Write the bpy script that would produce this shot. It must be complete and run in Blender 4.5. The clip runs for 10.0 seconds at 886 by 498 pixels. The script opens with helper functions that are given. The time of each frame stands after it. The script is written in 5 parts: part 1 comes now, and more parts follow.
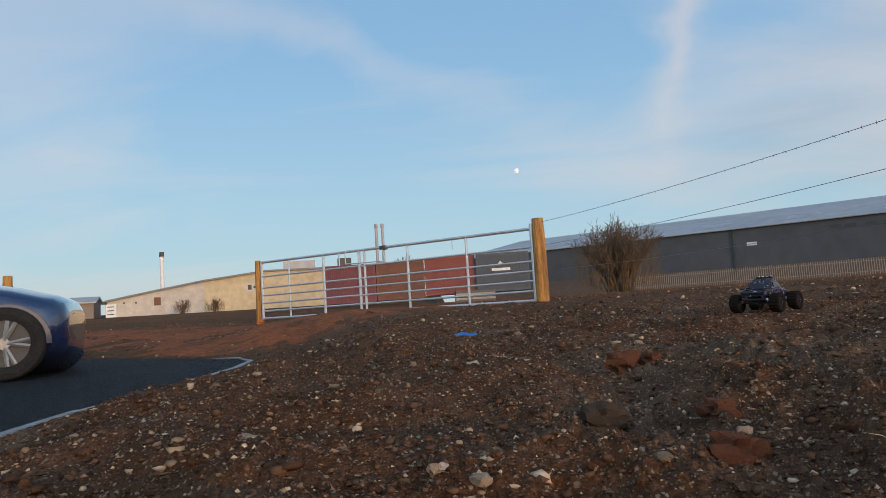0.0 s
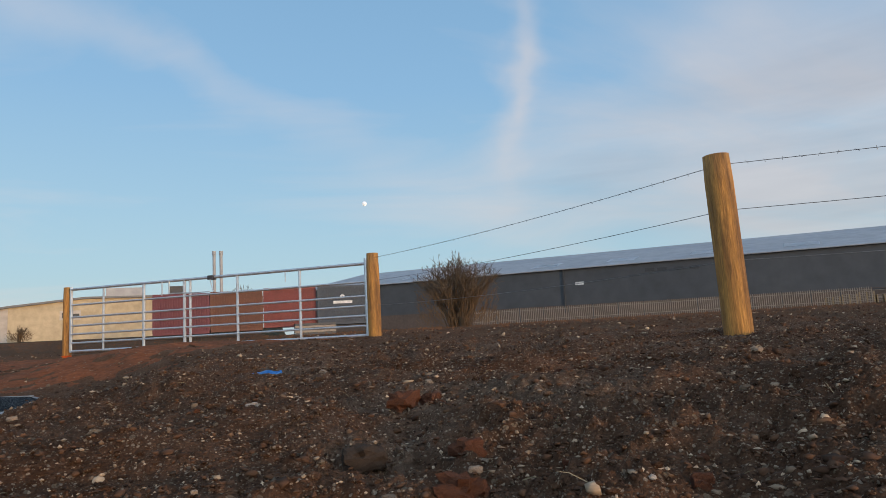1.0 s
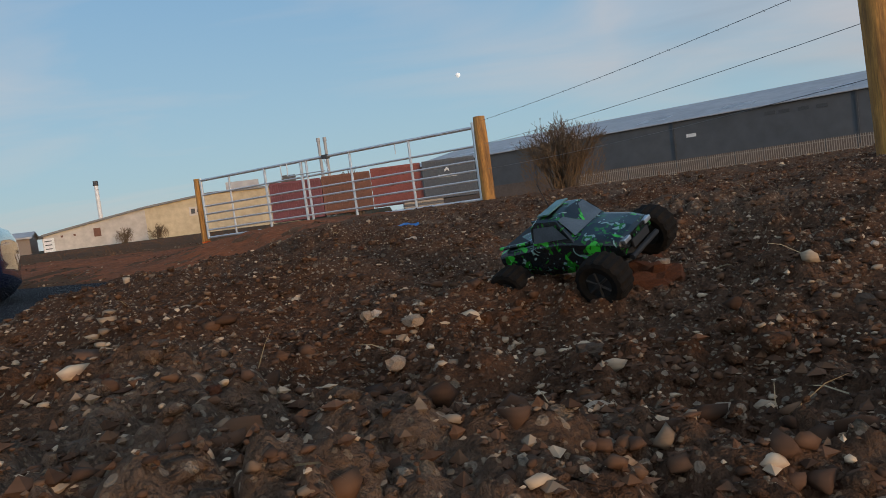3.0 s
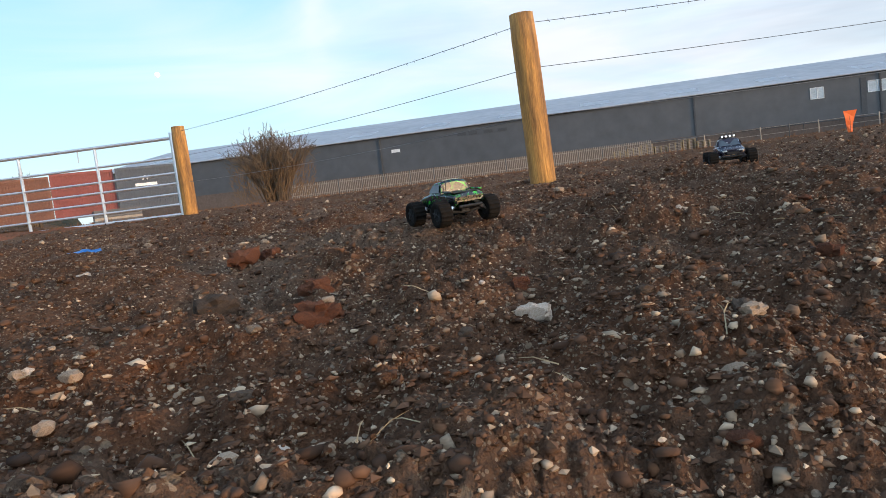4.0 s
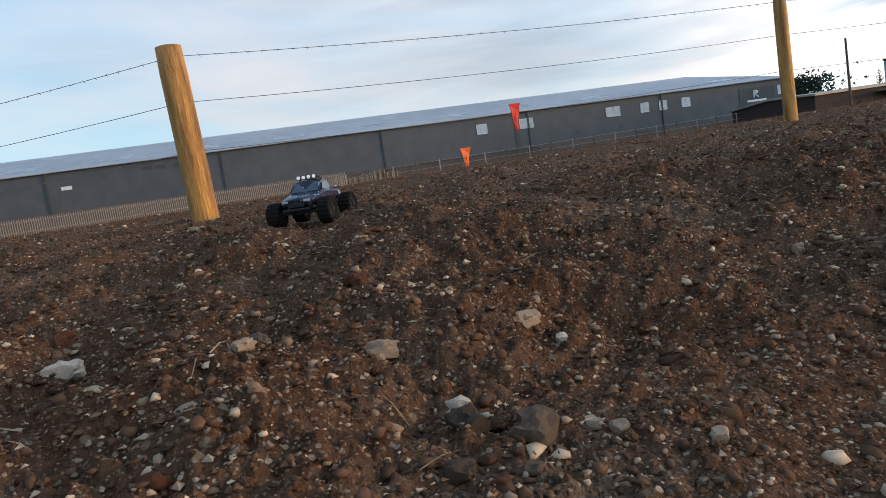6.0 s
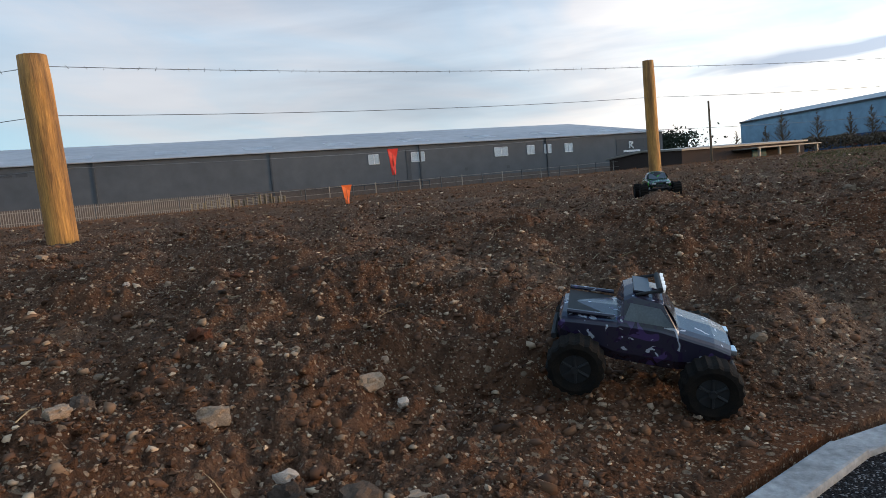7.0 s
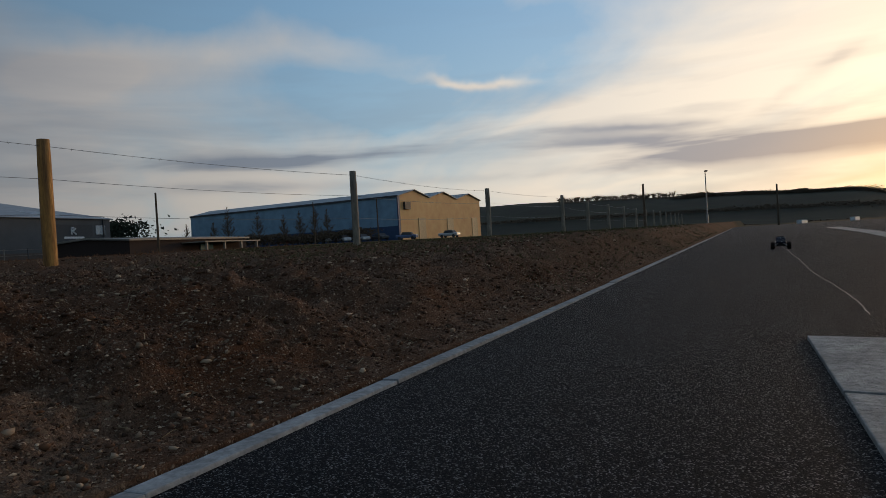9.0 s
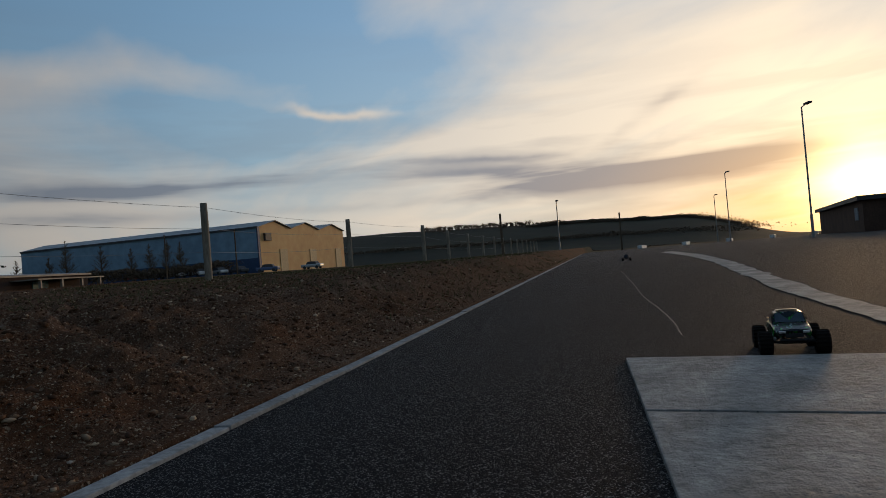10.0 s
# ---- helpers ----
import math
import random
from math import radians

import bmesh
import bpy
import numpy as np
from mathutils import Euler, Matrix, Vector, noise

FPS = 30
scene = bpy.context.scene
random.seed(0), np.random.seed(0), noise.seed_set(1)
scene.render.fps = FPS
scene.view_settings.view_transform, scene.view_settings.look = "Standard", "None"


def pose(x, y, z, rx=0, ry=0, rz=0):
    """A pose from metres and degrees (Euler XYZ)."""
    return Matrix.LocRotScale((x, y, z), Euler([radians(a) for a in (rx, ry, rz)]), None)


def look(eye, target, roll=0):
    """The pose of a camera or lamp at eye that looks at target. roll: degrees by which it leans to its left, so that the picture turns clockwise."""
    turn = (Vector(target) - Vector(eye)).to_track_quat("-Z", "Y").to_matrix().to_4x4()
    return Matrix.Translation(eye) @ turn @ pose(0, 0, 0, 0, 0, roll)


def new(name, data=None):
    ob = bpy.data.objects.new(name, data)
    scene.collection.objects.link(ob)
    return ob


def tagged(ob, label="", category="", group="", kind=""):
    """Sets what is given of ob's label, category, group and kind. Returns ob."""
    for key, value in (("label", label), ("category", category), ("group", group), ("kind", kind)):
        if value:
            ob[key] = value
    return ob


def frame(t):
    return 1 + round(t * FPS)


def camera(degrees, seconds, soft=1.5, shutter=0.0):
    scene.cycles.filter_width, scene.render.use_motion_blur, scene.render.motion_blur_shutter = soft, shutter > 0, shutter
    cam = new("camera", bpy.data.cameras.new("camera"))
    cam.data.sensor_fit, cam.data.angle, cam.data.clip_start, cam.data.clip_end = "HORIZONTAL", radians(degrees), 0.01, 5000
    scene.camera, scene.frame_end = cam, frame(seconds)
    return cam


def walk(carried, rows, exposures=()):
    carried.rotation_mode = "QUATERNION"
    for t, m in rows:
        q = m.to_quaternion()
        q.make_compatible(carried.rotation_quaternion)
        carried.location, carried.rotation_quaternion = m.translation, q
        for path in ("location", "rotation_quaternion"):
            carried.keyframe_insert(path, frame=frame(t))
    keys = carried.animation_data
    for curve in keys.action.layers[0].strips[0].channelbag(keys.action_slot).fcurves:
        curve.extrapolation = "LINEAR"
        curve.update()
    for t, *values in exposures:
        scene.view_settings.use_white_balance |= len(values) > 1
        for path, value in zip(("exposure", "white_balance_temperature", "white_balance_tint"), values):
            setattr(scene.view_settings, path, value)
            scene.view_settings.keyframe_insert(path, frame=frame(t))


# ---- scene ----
cam = camera(66.9, 10.0, soft=.8)
PATH = [
    (0, (0.436, 0.245, 0.462), (0.441, 2.237, 0.64), -3.7),
    (0.5, (0.486, 0.224, 0.473), (0.61, 2.205, 0.712), -4.2),
    (1, (0.606, 0.193, 0.474), (1.068, 2.123, 0.722), -3.1),
    (1.5, (0.599, 0.203, 0.452), (0.984, 2.156, 0.645), -5.9),
    (2, (0.523, 0.242, 0.462), (0.625, 2.227, 0.682), -6.9),
    (2.5, (0.53, 0.226, 0.447), (0.681, 2.207, 0.681), -8.0),
    (3, (0.468, 0.24, 0.361), (0.597, 2.233, 0.257), -7.6),
    (3.2, (0.528, 0.216, 0.35), (0.872, 2.182, 0.215), -5.5),
    (4.5, (0.524, 0.083, 0.467), (1.555, 1.787, 0.284), -8.3),
    (5, (0.561, 0.072, 0.476), (1.602, 1.777, 0.383), -4.2),
    (5.5, (0.647, 0.015, 0.436), (1.945, 1.53, 0.302), -4.5),
    (6, (0.72, -0.102, 0.398), (2.303, 1.102, 0.187), -9.0),
    (6.2, (0.707, -0.097, 0.397), (2.301, 1.09, 0.167), -10.3),
    (7.3, (0.822, -0.202, 0.458), (2.705, 0.466, 0.364), -4.3),
    (7.5, (0.895, -0.234, 0.453), (2.848, 0.196, 0.394), -5.0),
    (8, (1.01, -0.501, 0.443), (2.998, -0.724, 0.43), -4.1),
    (8.5, (0.936, -0.637, 0.432), (2.848, -1.224, 0.454), -4.0),
    (9, (0.92, -0.658, 0.406), (2.828, -1.256, 0.387), -3.4),
    (9.5, (0.9, -0.745, 0.413), (2.721, -1.571, 0.411), -4.5),
    (10, (0.862, -0.732, 0.423), (2.61, -1.704, 0.464), -4.7),
]
walk(cam, [(t, look(eye, target, roll)) for t, eye, target, roll in PATH], exposures=[(0, -.03), (2.5, -.18), (3.2, -.3), (4.3, .95), (5, .6), (6, .38), (7.3, .15), (8, -.55), (8.6, -1.15), (10, -1.6)])

# ---- sky, sun ----
SUN_AZ, SUN_EL = radians(151.9), radians(3.4)
world = bpy.data.worlds.new("world")
scene.world = world
world.use_nodes = True
wt = world.node_tree
for n in list(wt.nodes):
    wt.nodes.remove(n)


def wnode(kind, **kw):
    n = wt.nodes.new(kind)
    for k, v in kw.items():
        if k == "operation":
            n.operation = v
        elif k == "blend_type":
            n.blend_type = v
        elif k == "data_type":
            n.data_type = v
    return n


def wmath(op, a, b=None, c=None):
    n = wnode("ShaderNodeMath", operation=op)
    for i, v in enumerate((a, b, c)):
        if v is None:
            continue
        if isinstance(v, (int, float)):
            n.inputs[i].default_value = v
        else:
            wt.links.new(v, n.inputs[i])
    return n.outputs[0]


def wramp(value, stops):
    n = wt.nodes.new("ShaderNodeValToRGB")
    e = n.color_ramp.elements
    while len(e) < len(stops):
        e.new(.5)
    for q, (p, col) in zip(e, stops):
        q.position, q.color = p, (*col, 1) if len(col) == 3 else col
    wt.links.new(value, n.inputs[0])
    return n.outputs[0]


def wmix(f, a, b, mode="MIX"):
    n = wnode("ShaderNodeMix", data_type="RGBA", blend_type=mode)
    for i, v in ((0, f), (6, a), (7, b)):
        if isinstance(v, (int, float)):
            n.inputs[i].default_value = v
        elif isinstance(v, tuple):
            n.inputs[i].default_value = (*v, 1)
        else:
            wt.links.new(v, n.inputs[i])
    return n.outputs[2]


tc = wt.nodes.new("ShaderNodeTexCoord")
sep = wt.nodes.new("ShaderNodeSeparateXYZ")
wt.links.new(tc.outputs["Generated"], sep.inputs[0])
dx, dy, dz = sep.outputs
up = wmath("MAXIMUM", dz, 0.0)
sky = wt.nodes.new("ShaderNodeTexSky")
sky.sky_type, sky.sun_disc, sky.sun_elevation, sky.sun_rotation = "NISHITA", False, SUN_EL, SUN_AZ
sky.air_density, sky.dust_density, sky.ozone_density = 1.0, 1.6, 1.5
# how near a direction lies to the sun
toward = wt.nodes.new("ShaderNodeVectorMath")
toward.operation = "DOT_PRODUCT"
wt.links.new(tc.outputs["Generated"], toward.inputs[0])
toward.inputs[1].default_value = (math.sin(SUN_AZ) * math.cos(SUN_EL), math.cos(SUN_AZ) * math.cos(SUN_EL), math.sin(SUN_EL))
near_sun = wmath("MAXIMUM", toward.outputs["Value"], 0.0)
# cloud sheets: the direction laid on a plane overhead
flat = wmath("ADD", up, .13)
comb = wt.nodes.new("ShaderNodeCombineXYZ")
wt.links.new(wmath("DIVIDE", dx, flat), comb.inputs[0])
wt.links.new(wmath("DIVIDE", dy, flat), comb.inputs[1])
wm = wt.nodes.new("ShaderNodeMapping")
wm.inputs["Rotation"].default_value = (0, 0, radians(38))
wm.inputs["Scale"].default_value = (.45, .8, 1)
wt.links.new(comb.outputs[0], wm.inputs[0])


def wnoise(vec, scale, detail, rough, distort=0.0):
    n = wt.nodes.new("ShaderNodeTexNoise")
    n.inputs["Scale"].default_value, n.inputs["Detail"].default_value, n.inputs["Roughness"].default_value, n.inputs["Distortion"].default_value = scale, detail, rough, distort
    wt.links.new(vec, n.inputs["Vector"])
    return n.outputs[0]


cloud_a = wnoise(wm.outputs[0], 1.45, 8, .54, .7)
cloud_b = wnoise(wm.outputs[0], .55, 3, .5, .2)
east = wt.nodes.new("ShaderNodeVectorMath")
east.operation = "DOT_PRODUCT"
wt.links.new(tc.outputs["Generated"], east.inputs[0])
east.inputs[1].default_value = (.98, .2, 0)
cloud = wmath("ADD", wmath("MULTIPLY", cloud_a, .6), wmath("MULTIPLY", cloud_b, .55))
cloud = wmath("ADD", cloud, wmath("MULTIPLY", wmath("MAXIMUM", east.outputs["Value"], 0.0), .07))
cloud = wmath("SUBTRACT", cloud, wmath("MULTIPLY", wmath("MAXIMUM", dy, 0.0), .035))
# the larger cloud forms: azimuth, elevation, length, depth, tilt (degrees), density
azimuth = wmath("MULTIPLY", wmath("ARCTAN2", dx, dy), 57.296)
height = wmath("MULTIPLY", wmath("ARCSINE", dz), 57.296)
stir = wnoise(tc.outputs["Generated"], 5.0, 4, .55)
stir_b = wnoise(tc.outputs["Generated"], 7.3, 4, .55)
azimuth = wmath("ADD", azimuth, wmath("MULTIPLY", wmath("SUBTRACT", stir, .5), 11.0))
level = wmath("ADD", height, wmath("MULTIPLY", wmath("SUBTRACT", stir_b, .5), 1.1))
height = wmath("ADD", height, wmath("MULTIPLY", wmath("SUBTRACT", stir_b, .5), 3.4))


def cloud_form(over, az, el, long, deep, tilt, much):
    c, q = math.cos(radians(tilt)), math.sin(radians(tilt))
    a, e = wmath("SUBTRACT", azimuth, az), wmath("SUBTRACT", over, el)
    u = wmath("DIVIDE", wmath("ADD", wmath("MULTIPLY", a, c), wmath("MULTIPLY", e, q)), long)
    v = wmath("DIVIDE", wmath("SUBTRACT", wmath("MULTIPLY", e, c), wmath("MULTIPLY", a, q)), deep)
    d = wmath("ADD", wmath("MULTIPLY", u, u), wmath("MULTIPLY", v, v))
    return wmath("MULTIPLY", wmath("POWER", 2.718, wmath("MULTIPLY", d, -1.0)), much)


def forms(rows, over):
    total = None
    for row in rows:
        f = cloud_form(over, *row)
        total = f if total is None else wmath("ADD", total, f)
    return total


cloud = wmath("MULTIPLY", wmath("SUBTRACT", cloud, .58), .55)
cloud = wmath("ADD", wmath("ADD", cloud, .55), forms([
    (20.5, 21, 8, 1.6, 80, .12), (-8, 22, 12, 1.8, -16, .09), (36, 17, 14, 8, 0, .10), (45, 9, 12, 4, 0, .08), (9, 14, 9, 3, -30, .04), (60, 13, 18, 7, 0, .05), (88, 5, 22, 4, 0, .10), (150, 9, 12, 5, 0, .08),
    (80, 13, 9, 4, 10, .13), (84, 15, 12, 1.6, 8, .09), (133, 12, 16, 7, 10, .13), (111.5, 13.6, 3.4, .35, -6, .2), (99, 16, 8, 1.8, 0, .07), (110, 9.5, 16, 1.2, 4, .08),
    (4, 27, 8, 5, 0, -.07), (-18, 15, 12, 6, 0, -.05), (110, 18, 13, 4, -20, -.14), (103, 12, 9, 2.2, -15, -.12), (86, 20, 9, 3, 0, -.10), (150, 22, 8, 8, 0, .06)], height))
cover = wramp(cloud, [(.52, (0, 0, 0)), (.60, (.4, .4, .4)), (.70, (.95, .95, .95))])
# blue above, paler to the horizon
blue = wramp(up, [(0.0, (.62, .78, .83)), (.10, (.46, .70, .87)), (.35, (.30, .55, .84)), (1, (.12, .29, .55))])
warm = wramp(near_sun, [(.55, (.0, .0, .0)), (.86, (.22, .22, .22)), (.95, (.5, .5, .5)), (1, (1, 1, 1))])
low = wramp(up, [(0.0, (1, 1, 1)), (.2, (.35, .35, .35)), (.5, (0, 0, 0))])
glow = wmix(1.0, warm, low, "MULTIPLY")
clear = wmix(glow, blue, (1.0, .62, .22))
cloud_col = wmix(wramp(near_sun, [(.05, (0, 0, 0)), (.45, (.8, .8, .8)), (1, (1, 1, 1))]), (.74, .735, .79), (1.0, .90, .80))
cloud_col = wmix(warm, cloud_col, (1.45, 1.2, .88))
seen_sky = wmix(cover, clear, cloud_col)
# dark bands of cloud low over the horizon
bandmap = wt.nodes.new("ShaderNodeMapping")
bandmap.inputs["Scale"].default_value = (1.6, 1.6, 13)
wt.links.new(tc.outputs["Generated"], bandmap.inputs[0])
band = wnoise(bandmap.outputs[0], 1.6, 4, .55, .3)
band_where = wramp(up, [(0.0, (0, 0, 0)), (.05, (.5, .5, .5)), (.11, (1, 1, 1)), (.24, (.25, .25, .25)), (.4, (0, 0, 0))])
band_f = wmix(1.0, wramp(band, [(.46, (0, 0, 0)), (.58, (.95, .95, .95))]), band_where, "MULTIPLY")
band_f = wmix(1.0, band_f, wramp(near_sun, [(.05, (0, 0, 0)), (.6, (1, 1, 1))]), "MULTIPLY")
low_bands = forms([(95, 7.3, 11, .7, 0, .7), (134, 6.3, 21, 1.3, -2, .95), (106, 8.0, 9, .5, 2, .55), (90, 5.4, 12, .5, 0, .55), (112, 5.3, 10, .35, 0, .4), (124, 8.4, 9, .3, -2, .35), (26, 12.5, 6, 2.2, 10, .22), (60, 10, 24, 10, 0, .40), (137, 10.5, 3.5, .6, 30, .4)], level)
low_bands = wmath("MULTIPLY", low_bands, wmath("MULTIPLY", wmath("MAXIMUM", wmath("SUBTRACT", band, .28), 0.0), 3.6))
band_f = wmath("MINIMUM", wmath("ADD", wmath("MULTIPLY", band_f, .35), low_bands), .92)
seen_sky = wmix(band_f, seen_sky, wmix(warm, (.26, .31, .42), (.32, .27, .27)))
# the glare round the low sun
halo = wmath("POWER", near_sun, 650.0)
halo2 = wmath("POWER", near_sun, 70.0)
bg_sky = wt.nodes.new("ShaderNodeBackground")
bg_cloud = wt.nodes.new("ShaderNodeBackground")
bg_sun = wt.nodes.new("ShaderNodeBackground")
wt.links.new(sky.outputs[0], bg_sky.inputs[0])
bg_sky.inputs[1].default_value = .05
wt.links.new(seen_sky, bg_cloud.inputs[0])
wt.links.new(wmath("ADD", .78, wmath("MULTIPLY", wmath("POWER", near_sun, 1.3), 1.45)), bg_cloud.inputs[1])
bg_sun.inputs[0].default_value = (1.0, .72, .30, 1)
wt.links.new(wmath("ADD", wmath("MULTIPLY", halo, 8.0), wmath("MULTIPLY", halo2, .10)), bg_sun.inputs[1])
add1, add2 = wt.nodes.new("ShaderNodeAddShader"), wt.nodes.new("ShaderNodeAddShader")
wt.links.new(bg_sky.outputs[0], add1.inputs[0])
wt.links.new(bg_cloud.outputs[0], add1.inputs[1])
wt.links.new(add1.outputs[0], add2.inputs[0])
wt.links.new(bg_sun.outputs[0], add2.inputs[1])
wout = wt.nodes.new("ShaderNodeOutputWorld")
wt.links.new(add2.outputs[0], wout.inputs[0])

sun = new("sun", bpy.data.lights.new("sun", "SUN"))
sun.data.energy, sun.data.angle, sun.data.color = 2.0, radians(6), (1.0, .64, .34)
sun.matrix_world = look((0, 0, 30), (-30 * math.sin(SUN_AZ), -30 * math.cos(SUN_AZ), 30 - 30 * math.tan(SUN_EL)))


# ---- materials ----
def material(name, base=(.5, .5, .5), rough=.8, metal=0.0, alt=None, scale=6.0, bump=0.0, bump_scale=40.0, spots=None, stretch=(1, 1, 1), vary=0.0):
    """A surface with two scales of colour variation and a fine relief."""
    m = bpy.data.materials.new(name)
    m.use_nodes = True
    t = m.node_tree
    b = t.nodes["Principled BSDF"]
    b.inputs["Roughness"].default_value, b.inputs["Metallic"].default_value = rough, metal
    if rough >= .8:
        b.inputs["Specular IOR Level"].default_value = .12
    co = t.nodes.new("ShaderNodeTexCoord")
    mp = t.nodes.new("ShaderNodeMapping")
    mp.inputs["Scale"].default_value = stretch
    t.links.new(co.outputs["Object"], mp.inputs[0])

    def noise_at(s, detail=6.0, rgh=.6):
        n = t.nodes.new("ShaderNodeTexNoise")
        n.inputs["Scale"].default_value, n.inputs["Detail"].default_value, n.inputs["Roughness"].default_value = s, detail, rgh
        t.links.new(mp.outputs[0], n.inputs["Vector"])
        return n.outputs[0]

    def mix(f, a, c, mode="MIX"):
        n = t.nodes.new("ShaderNodeMix")
        n.data_type, n.blend_type = "RGBA", mode
        for i, v in ((0, f), (6, a), (7, c)):
            if isinstance(v, (int, float)):
                n.inputs[i].default_value = v
            elif isinstance(v, tuple):
                n.inputs[i].default_value = (*v, 1)
            else:
                t.links.new(v, n.inputs[i])
        return n.outputs[2]

    def ramp(v, a, c):
        n = t.nodes.new("ShaderNodeValToRGB")
        n.color_ramp.elements[0].position, n.color_ramp.elements[1].position = a, c
        t.links.new(v, n.inputs[0])
        return n.outputs[0]

    alt = alt or tuple(v * .72 for v in base)
    col = mix(ramp(noise_at(scale), .36, .66), base, alt)
    col = mix(.45, col, ramp(noise_at(scale * 9, 3), .2, .75), "OVERLAY") if bump or spots else mix(.2, col, ramp(noise_at(scale * 9, 3), .2, .75), "OVERLAY")
    if spots:
        v = t.nodes.new("ShaderNodeTexVoronoi")
        v.inputs["Scale"].default_value = spots[1]
        t.links.new(mp.outputs[0], v.inputs["Vector"])
        col = mix(ramp(v.outputs["Distance"], spots[2] * .6, spots[2]), spots[0], col)
    if vary:
        oi = t.nodes.new("ShaderNodeObjectInfo")
        col = mix(vary, col, ramp(oi.outputs["Random"], 0, 1), "OVERLAY")
    t.links.new(col, b.inputs["Base Color"])
    if bump:
        bp = t.nodes.new("ShaderNodeBump")
        bp.inputs["Strength"].default_value, bp.inputs["Distance"].default_value = bump, .6 / bump_scale
        t.links.new(noise_at(bump_scale, 5, .65), bp.inputs["Height"])
        t.links.new(bp.outputs[0], b.inputs["Normal"])
    return m


def soil_material():
    m = bpy.data.materials.new("soil")
    m.use_nodes = True
    t = m.node_tree
    b = t.nodes["Principled BSDF"]
    b.inputs["Roughness"].default_value = .95
    b.inputs["Specular IOR Level"].default_value = .06
    co = t.nodes.new("ShaderNodeTexCoord")

    def nz(s, d=6.0, r=.6, vec=None):
        n = t.nodes.new("ShaderNodeTexNoise")
        n.inputs["Scale"].default_value, n.inputs["Detail"].default_value, n.inputs["Roughness"].default_value = s, d, r
        t.links.new(vec or co.outputs["Object"], n.inputs["Vector"])
        return n.outputs[0]

    def ramp(v, *stops):
        n = t.nodes.new("ShaderNodeValToRGB")
        e = n.color_ramp.elements
        while len(e) < len(stops):
            e.new(.5)
        for q, (p, c) in zip(e, stops):
            q.position, q.color = p, (*c, 1)
        t.links.new(v, n.inputs[0])
        return n.outputs[0]

    def mix(f, a, c, mode="MIX"):
        n = t.nodes.new("ShaderNodeMix")
        n.data_type, n.blend_type = "RGBA", mode
        for i, v in ((0, f), (6, a), (7, c)):
            if isinstance(v, (int, float)):
                n.inputs[i].default_value = v
            elif isinstance(v, tuple):
                n.inputs[i].default_value = (*v, 1)
            else:
                t.links.new(v, n.inputs[i])
        return n.outputs[2]

    K0, K1 = (0, 0, 0), (1, 1, 1)
    col = mix(ramp(nz(2.2), (.35, K0), (.65, K1)), (.122, .060, .033), (.188, .100, .060))
    col = mix(ramp(nz(.9, 4), (.52, K0), (.66, (.8, .8, .8))), col, (.150, .056, .023))
    col = mix(ramp(nz(1.3, 5, .55), (.54, K0), (.64, (.75, .75, .75))), col, (.225, .148, .100))
    col = mix(ramp(nz(17, 5), (.42, K0), (.7, (.5, .5, .5))), col, (.062, .032, .018))
    # fine dark noise puts the shade of small crevices into the soil colour
    col = mix(ramp(nz(60, 4, .7), (.46, K0), (.62, (.38, .38, .38))), col, (.034, .018, .010))
    for s, cov, c in ((85, .12, (.36, .26, .18)), (45, .06, (.25, .17, .11)), (160, .2, (.25, .17, .11))):
        v = t.nodes.new("ShaderNodeTexVoronoi")
        v.inputs["Scale"].default_value = s
        t.links.new(co.outputs["Object"], v.inputs["Vector"])
        pick = ramp(v.outputs["Distance"], (.0, K1), (.30, K1), (.36, K0))
        sel = t.nodes.new("ShaderNodeSeparateColor")
        t.links.new(v.outputs["Color"], sel.inputs[0])
        few = ramp(sel.outputs[0], (1 - cov * 2.2, K0), (1 - cov * 2.2 + .02, K1))
        col = mix(mix(1.0, pick, few, "MULTIPLY"), col, c)
    # further off the ground is dead grass and weeds
    far = t.nodes.new("ShaderNodeVectorMath")
    far.operation = "LENGTH"
    t.links.new(co.outputs["Object"], far.inputs[0])
    dry = mix(ramp(nz(.25, 6), (.38, K0), (.62, K1)), (.140, .068, .035), (.095, .055, .030))
    dist = t.nodes.new("ShaderNodeMath")
    dist.operation = "DIVIDE"
    t.links.new(far.outputs["Value"], dist.inputs[0])
    dist.inputs[1].default_value = 100.0
    col = mix(ramp(dist.outputs[0], (.06, K0), (.13, K1)), col, dry)
    col = mix(ramp(dist.outputs[0], (.95, K0), (1.0, K1)), col, (.050, .042, .024))
    t.links.new(col, b.inputs["Base Color"])
    h = t.nodes.new("ShaderNodeMath")
    h.operation = "ADD"
    t.links.new(nz(28, 8, .7), h.inputs[0])
    t.links.new(nz(110, 4, .6), h.inputs[1])
    bp = t.nodes.new("ShaderNodeBump")
    bp.inputs["Strength"].default_value, bp.inputs["Distance"].default_value = 1.0, .022
    t.links.new(h.outputs[0], bp.inputs["Height"])
    t.links.new(bp.outputs[0], b.inputs["Normal"])
    return m


SOIL = soil_material()


